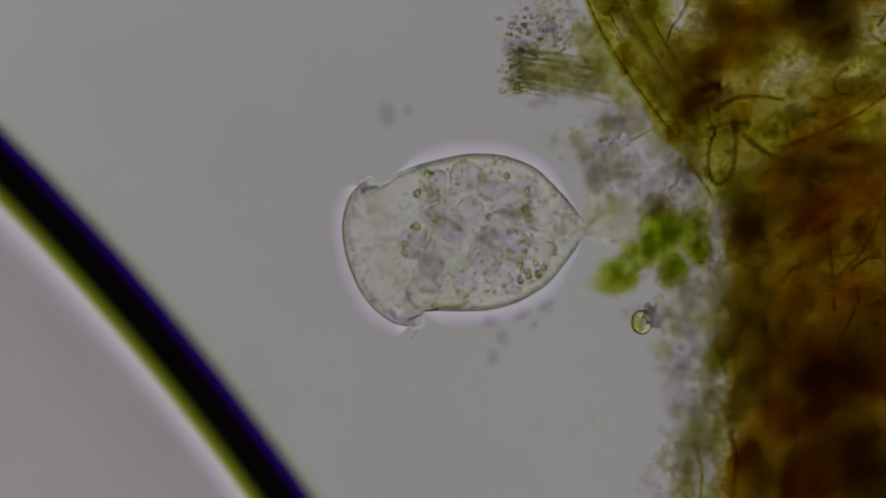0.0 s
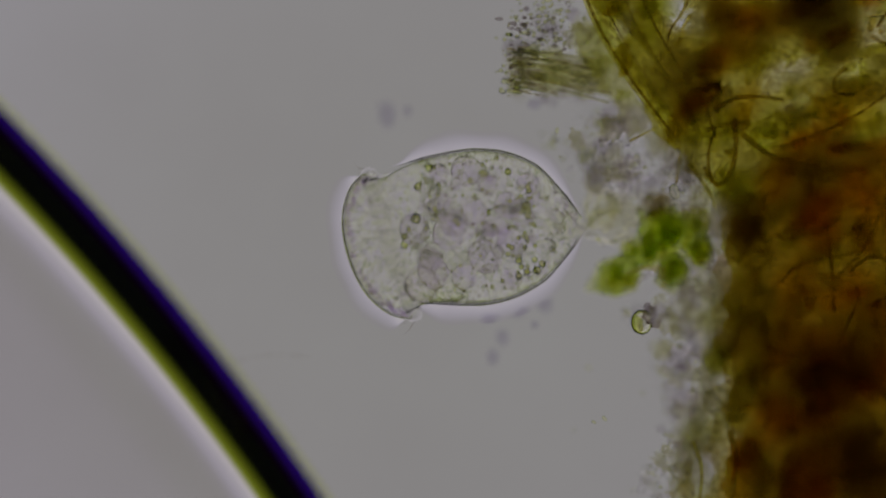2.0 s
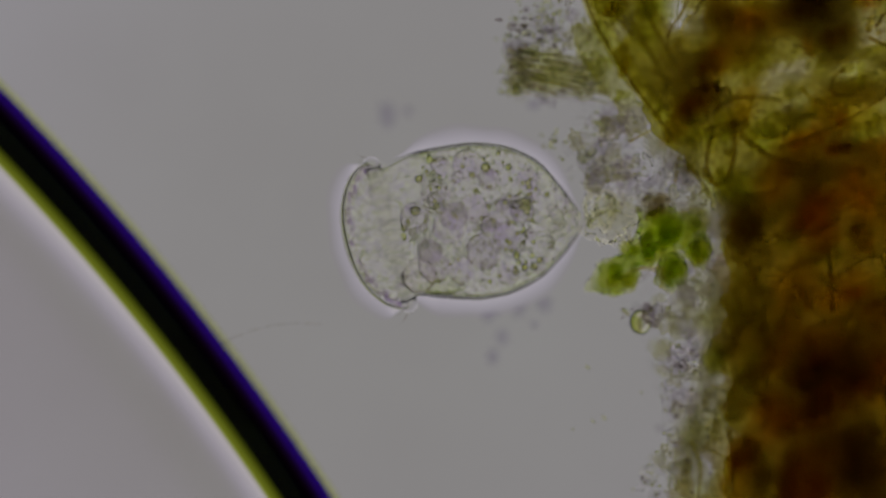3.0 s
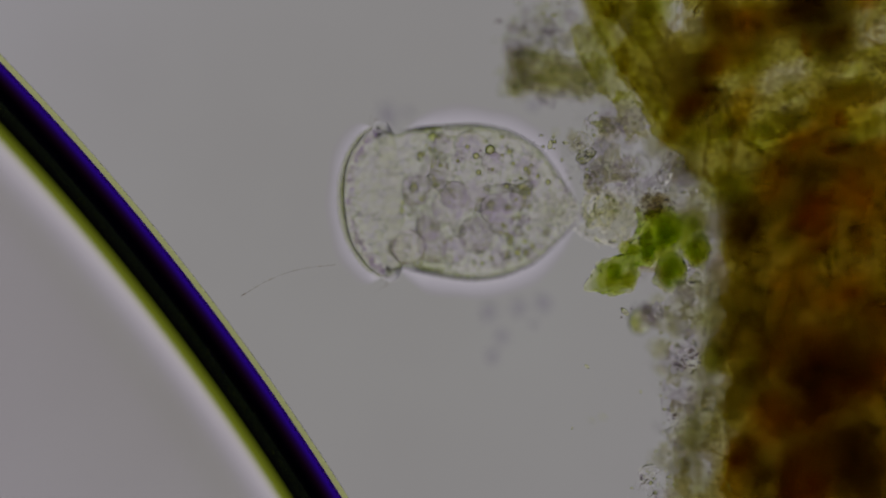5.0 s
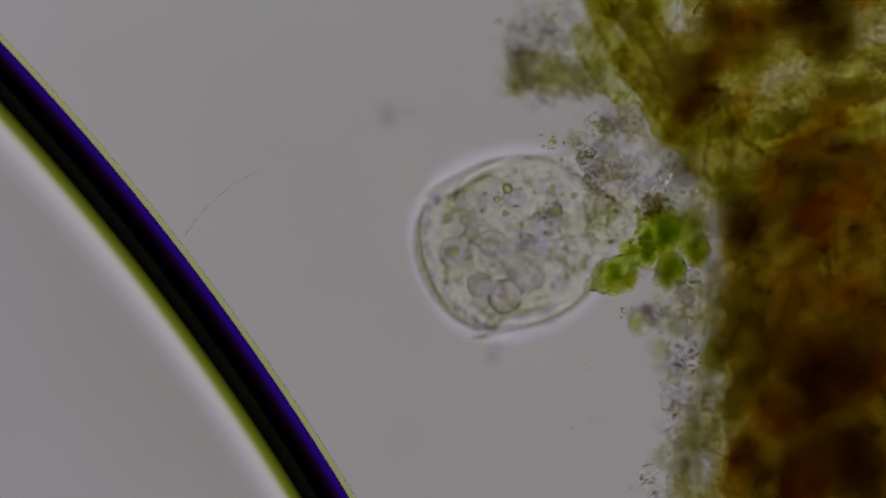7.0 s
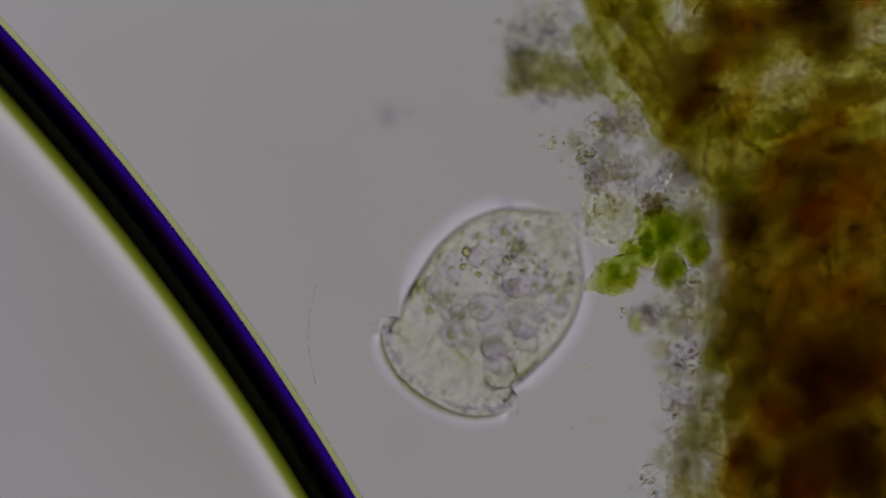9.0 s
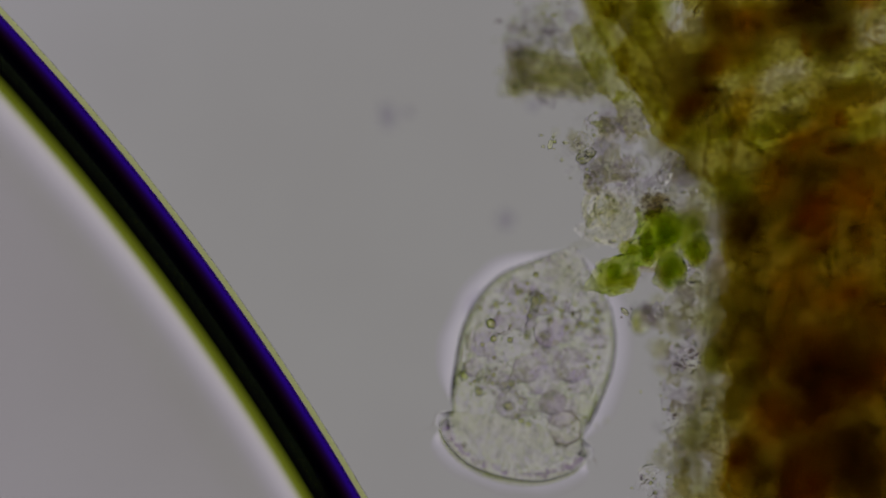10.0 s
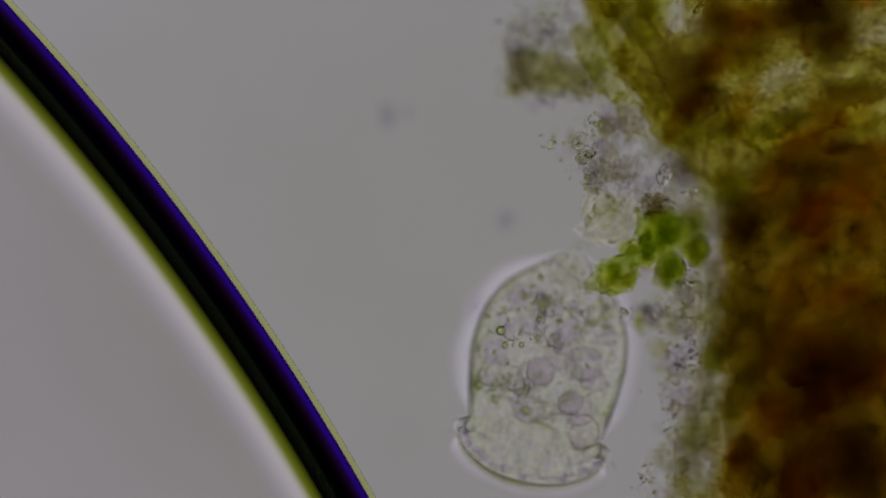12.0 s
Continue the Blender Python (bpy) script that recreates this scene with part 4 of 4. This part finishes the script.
# ---- green algal cells ----
algae = empty("green_algae", pose(*at(1160, 450, FLOOR)), "small clump of bright green algal cells", "algae")
for px, py, z, sx, sy, tilt, mat in ((1092, 484, 0.014, 48, 31, 32, S_GREEN), (1212, 412, -0.010, 34, 33, 0, S_GREEN), (1166, 404, 0.004, 37, 38, 10, S_LIME),
                                     (1136, 446, 0.010, 34, 23, 45, S_GREEN), (1190, 480, 0.010, 31, 33, 0, S_PALE), (1238, 444, 0.006, 21, 27, 0, S_LIME),
                                     (1166, 446, 0.004, 34, 24, 0, S_LIME), (1172, 404, 0.014, 38, 30, 20, S_CHLORO)):
    p = at(px, py, z) - algae.matrix_basis.translation
    cell = part("cell", blob((sx * K, sy * K, sy * K * 0.7), 0.45, 1.6, 4, px), M_WALL, algae, m=pose(*p, 0, 0, tilt))
    part("plasm", blob((sx * K * 0.96, sy * K * 0.96, sy * K * 0.5), 0.45, 1.6, 4, px), mat, cell)
    for i in range(6):
        r, a = 0.6 * math.sqrt(drng.random()), drng.uniform(0, 2 * math.pi)
        g = drng.uniform(0.35, 0.65) * sy
        part("chloroplast", blob((g * K * drng.uniform(1.0, 1.6), g * K, g * K * 0.6), 0.4, 1.6, 3, px + i), (S_CHLORO, S_LIME, S_OLIVE)[i % 3], cell,
             m=pose(r * math.cos(a) * sx * K, r * math.sin(a) * sy * K, drng.uniform(-0.4, 0.4) * sy * K, 0, 0, drng.uniform(0, 180)))
grains(algae, "dark_crust", 170, 11, (0.8, 2.2), (0.008, 0.020), M_DARK, [(1150, 360), (1168, 352), (1160, 372), (1180, 368), (1144, 374)], 37)
for px, py, sx, sy, z, n in ((1165, 364, 36, 24, 0.014, 1), (1214, 374, 44, 28, 0.004, 1), (1246, 400, 20, 34, -0.008, 1)):
    for k in range(n):
        lump(algae, "crust", px + 5 * k, py - 4 * k, sx, sy, z - 0.006 * k, 10 * k, S_GREY, px + k, 0.7)
for px, py, sx, sy, z, tilt, mat in ((1152, 362, 22, 24, 0.014, 10, S_DARK), (1172, 354, 18, 13, 0.012, 0, S_BROWN), (1160, 376, 20, 12, 0.010, 20, S_BROWN), (1226, 392, 34, 30, -0.014, 10, S_OLIVE)):
    lump(algae, "crust", px, py, sx, sy, z, tilt, mat, px, 0.9)
for pts, w in (([(1052, 500), (1066, 476), (1096, 456), (1120, 440), (1134, 420)], 4), ([(1056, 506), (1082, 516), (1112, 504), (1140, 486)], 3.5), ([(1150, 398), (1138, 424), (1150, 446)], 4), ([(1176, 436), (1200, 420), (1214, 440)], 3.5)):
    strand(algae, "cell_edge", pts, w, 0.014, S_LIME, 12, 0.8)
grng = np.random.default_rng(62)
for i in range(46):
    f = i % 5
    cx, cy, sx, sy = ((1090, 486, 34, 18), (1172, 404, 34, 24), (1136, 448, 26, 16), (1190, 480, 20, 20), (1236, 440, 16, 20))[f]
    g = grng.uniform(6, 13)
    lump(algae, "green_grain", cx + grng.uniform(-1, 1) * sx, cy + grng.uniform(-1, 1) * sy, g * 1.3, g, grng.uniform(0.010, 0.024), grng.uniform(0, 180), (S_OLIVE, S_CHLORO, S_LIME, S_CHLORO)[i % 4], i, 1.0, 0.5)
strand(algae, "husk", [(1085, 512), (1120, 500), (1150, 482), (1175, 490), (1178, 512)], 15, -0.006, M_MURK, 14, 0.6, "grey empty husk")
strand(algae, "husk", [(1098, 494), (1128, 476), (1158, 476), (1176, 492), (1172, 506)], 9, -0.007, M_SOIL, 14, 0.8, "dark curled husk")
strand(algae, "husk", [(1120, 478), (1150, 470), (1178, 478)], 5, -0.006, M_LINE, 10)

# ---- empty clear cell case beside the stalk ----
case = empty("empty_case", pose(*at(1080, 395, FLOOR)), "pale clear empty cell case beside the stalk", "cell case")
for px, py, sx, sy, z in ((1078, 400, 44, 34, 0.004), (1104, 388, 30, 40, 0.010), (1060, 368, 26, 32, 0.008), (1090, 352, 22, 20, 0.012)):
    under(case, "wall", blob((sx * K, sy * K, 16 * K), 0.6, 1.7, 4, px, place=at(px, py, z)), M_CASE if px > 1085 else M_CASEWALL)
under(case, "facet", blob((24 * K, 20 * K, 16 * K), 0.5, 1.6, 4, 8, place=at(1075, 366, 0.010)), M_CASEWALL)
for pts, w, mat in (([(1040, 392), (1065, 372), (1100, 362), (1128, 372)], 13, M_CASEWALL), ([(1128, 366), (1135, 392), (1127, 418), (1112, 430)], 9, M_PALEGREEN),
                    ([(1042, 345), (1034, 372), (1046, 402)], 11, M_CASEWALL), ([(1062, 340), (1056, 370), (1066, 400)], 8, M_CASEWALL)):
    strand(case, "fold", pts, w, 0.012, mat, 12, 0.6)

# ---- round granule with a bright core ----
gran = empty("round_granule", pose(*at(1135, 568, FLOOR)), "round pale green granule with a dark rim", "granule")
under(gran, "shell", blob((19 * K, 22 * K, 20 * K), 0.06, 1.0, 4, 2, place=at(1134, 570, -0.012)), M_PEARL)
under(gran, "core", blob((9 * K, 13 * K, 9 * K), 0.2, 1.0, 3, 2, place=at(1128, 574, -0.014)), M_GREEN, "bright yellow-green core")
for px, py, size in ((1150, 558, 13), (1158, 570, 9), (1146, 548, 9)):
    under(gran, "crust", blob((size * K, size * 1.2 * K, 8 * K), 0.6, 2.2, 3, px, place=at(px, py, -0.010)), M_DARK)

# ---- flecks that float deep in the water ----
for px, py, sx, sy, z, tilt in ((686, 205, 20, 30, -0.040, 10), (722, 198, 10, 12, -0.040, 0), (872, 632, 13, 18, -0.034, 0), (888, 598, 14, 20, -0.036, 20), (866, 552, 16, 22, -0.038, 0),
                                (962, 540, 18, 22, -0.036, 30), (918, 545, 16, 18, -0.038, 0), (946, 575, 9, 9, -0.032, 0), (945, 185, 14, 12, -0.03, 0), (1055, 312, 22, 24, -0.03, 0),
                                (895, 390, 20, 22, -0.041, 0)):
    fl = part("fleck", blob((sx * K, sy * K, min(sx, sy) * K * 0.4), 0.45, 1.5, 3, px), M_FLECK, m=pose(*at(px, py, z), 0, 0, tilt))
    tagged(fl, "soft grey-violet fleck of detritus in the water", "detritus", group="floating flecks")
for px, py, z, size in ((975, 255, 0.016, 6), (1002, 252, 0.016, 4), (1060, 219, 0.016, 7), (1040, 650, 0.015, 3.5), (1069, 740, -0.012, 4), (1050, 746, -0.010, 3), (985, 232, -0.012, 4),
                        (1108, 553, 0.014, 6), (1136, 695, 0.015, 2.5), (1014, 760, 0.015, 2.0), (1126, 284, -0.012, 8)):
    cr = part("grain", blob((size * K * 1.5, size * K * 0.8, size * K * 0.8), 0.25, 1.5, 2, px), M_GRIT, m=pose(*at(px, py, z), 0, 0, px * 37 % 180))
    tagged(cr, "tiny bright angular grain in the water", "grain", group="loose grains")


# ---- a loose hair that drifts past the bubble ----
hair = part("loose_hair", tube(smooth_curve([(-88 * K, -6 * K, 0), (-30 * K, 6 * K, 0), (30 * K, 7 * K, 0), (90 * K, -5 * K, 0)], 24), 0.85 * K, 6), M_HAIR, m=pose(*at(470, 600, 0.016)))
tagged(hair, "faint clear hair drifting in the water", "hair")

# ---- motions ----
def motions():
    # foot of the cell (plan units), the way its mouth points (degrees), the reach of the lip along the cell, the lip's lean, the body's roll, the lip's sideways shift
    rows = [(0.0, 1042, 391, 185.9, 352, 13.6, 0, 16), (0.5, 1042, 390, 185.8, 352, 13.6, 0, 16), (1.5, 1042, 388, 185.0, 352, 13.8, 0, 15), (2.5, 1042, 386, 183.4, 352, 13.5, 0, 13),
            (3.2, 1040, 382, 181.8, 352, 12.5, 0, 10), (4.0, 1035, 375, 179, 352, 9, 0, 6), (4.8, 1035, 369, 177.3, 352, 6.5, 0, 0), (5.5, 1037, 362, 177.0, 352, 6.5, 0, 0),
            (6.2, 1037, 352, 176.5, 352, 6.5, 0, 0), (6.3, 1037, 352, 176.5, 352, 6.5, 0, 0), (6.3334, 1062, 362, 179, 300, 4, 30, 0), (6.3667, 1112, 376, 183, 292, 2, 60, 0),
            (6.4, 1143, 386, 185, 280, 0, 84, 0), (6.5, 1142, 386, 186, 280, 0, 84, 0), (6.6, 1137, 383, 188, 280, 0, 78, 0), (6.8, 1125, 373, 193, 281, 2, 70, 0),
            (7.0, 1098, 360, 200, 283, 4, 56, 0), (7.2, 1072, 344, 208, 286, 5, 46, 0), (8.0, 1036, 356, 214, 325, 6, 12, 0), (8.8, 1026, 368, 221, 345, 7, 0, 0),
            (9.0, 1007, 370, 231, 345, 7, 0, 0), (9.2, 1008, 388, 240.5, 347, 7, 0, 0), (9.5, 998, 415, 250, 352, 4, 0, 0), (9.8, 1007, 433, 252.5, 352, 4.5, 0, 0),
            (10.5, 1007, 434, 256.2, 355, 2.5, 0, 0), (11.2, 1009, 434, 258, 355, 0, 0, 0), (12.0, 1010, 434, 259.2, 354, -1, 0, 0)]
    rise = lambda t: float(np.interp(t, (0, 2, 4.8, 12), (-0.010, -0.009, -0.004, -0.004)))
    pitch = lambda t: float(np.interp(t, (0, 2, 4.8, 6.3, 6.5, 7.0, 8.8, 12), (0, 0, -6, -6, -2, -2, -6, -7)))
    root = [(t, pose(*at(x, y, rise(t)), 0, pitch(t), a)) for t, x, y, a, *_ in rows]
    walk(ciliate, root)
    walk(body, [(r[0], pose(SHELL, 0, 0, r[6], 0, 0)) for r in rows])
    lip = lambda r: pose((r[4] - 52) * K, r[7] * 0.5 * K, 0, 0, 0, r[5]) @ pose(52 * K, 0, 0)
    for ob in (disc, cilia):
        walk(ob, [(r[0], lip(r)) for r in rows])
    # the rolled lip folds flat inside the ball when the cell is drawn in
    walk(collar, [(r[0], pose((r[4] - 165) * -r[6] / 84 * K, 0, 0) @ lip(r) @ pose(0, 0, 0, 0, r[6], 0)) for r in rows])
    for ob, way, z in drifting:
        rows_v = [(t, pose(u * K, v * K, z)) for t, u, v in way]
        walk(ob, rows_v if way[-1][0] == 12 else rows_v + [(12, rows_v[-1][1])])
    for ob, z in sheets:
        walk(ob, [(r[0], pose((r[4] - 352) * 0.85 * K, 0, z)) for r in rows])
    # the halo collars move aside with the swollen skin
    for ob, side in zip(body_halos, (1, -1)):
        walk(ob, [(r[0], pose(0, side * 16 * K * math.sin(math.radians(r[6])), 0)) for r in rows])
    walk(tail, [(r[0], pose((352 - r[4]) * 0.4 * K, FOOT * 0.7 * K, 0)) for r in rows])
    # the stalk stays tied to the algae while the cell swings
    walk(stalk, [(r[0], pose(0, FOOT * K, 0, 0, 0, (math.degrees(math.atan2(r[2] - 376, 1150 - r[1])) - r[3] + 360) % 360)) for r in rows])
    walk(hair, [(t, pose(*at(x, y, 0.016), 0, 0, a)) for t, x, y, a in (
        (0, 430, 700, 0), (3, 480, 585, 10), (4.8, 520, 490, 15), (5.4, 440, 500, 28), (6.4, 398, 364, 36), (7.0, 386, 356, 41), (7.2, 380, 340, 43), (8.8, 525, 525, 84), (9.4, 600, 760, 100),
        (10, 640, 990, 110), (12, 680, 1300, 120))])
    # the bubble swells towards the cell
    centre = [(0.0, -3302, 3580), (0.5, -3304, 3569), (1.5, -3316, 3538), (2.5, -3328, 3508), (3.0, -3344, 3468), (3.2, -3346, 3459), (4.0, -3357, 3430), (4.8, -3369, 3402), (5.5, -3400, 3342), (6.5, -3402, 3330), (7.2, -3407, 3315), (8.8, -3422, 3276), (9.5, -3423, 3263), (10.5, -3429, 3239), (12.0, -3436, 3209)]
    # it also sinks a little as it swells
    depth = lambda t: float(np.interp(t, (0, 2, 3.2, 4.0, 4.8, 12), (0.042, 0.040, 0.030, 0.023, 0.0195, 0.0195)))
    rows = []
    for t, x, y in centre:
        z = depth(t)
        near = (DIST - z) / (DIST - 0.0195)
        c = at(x + 4 + (z - 0.0195) * 240, y - 4 - (z - 0.0195) * 190)
        rows.append((t, pose(near * c.x - (1 - near) * B_R * 0.79, near * c.y - (1 - near) * B_R * 0.61, z)))
    walk(bubble, rows)


motions()
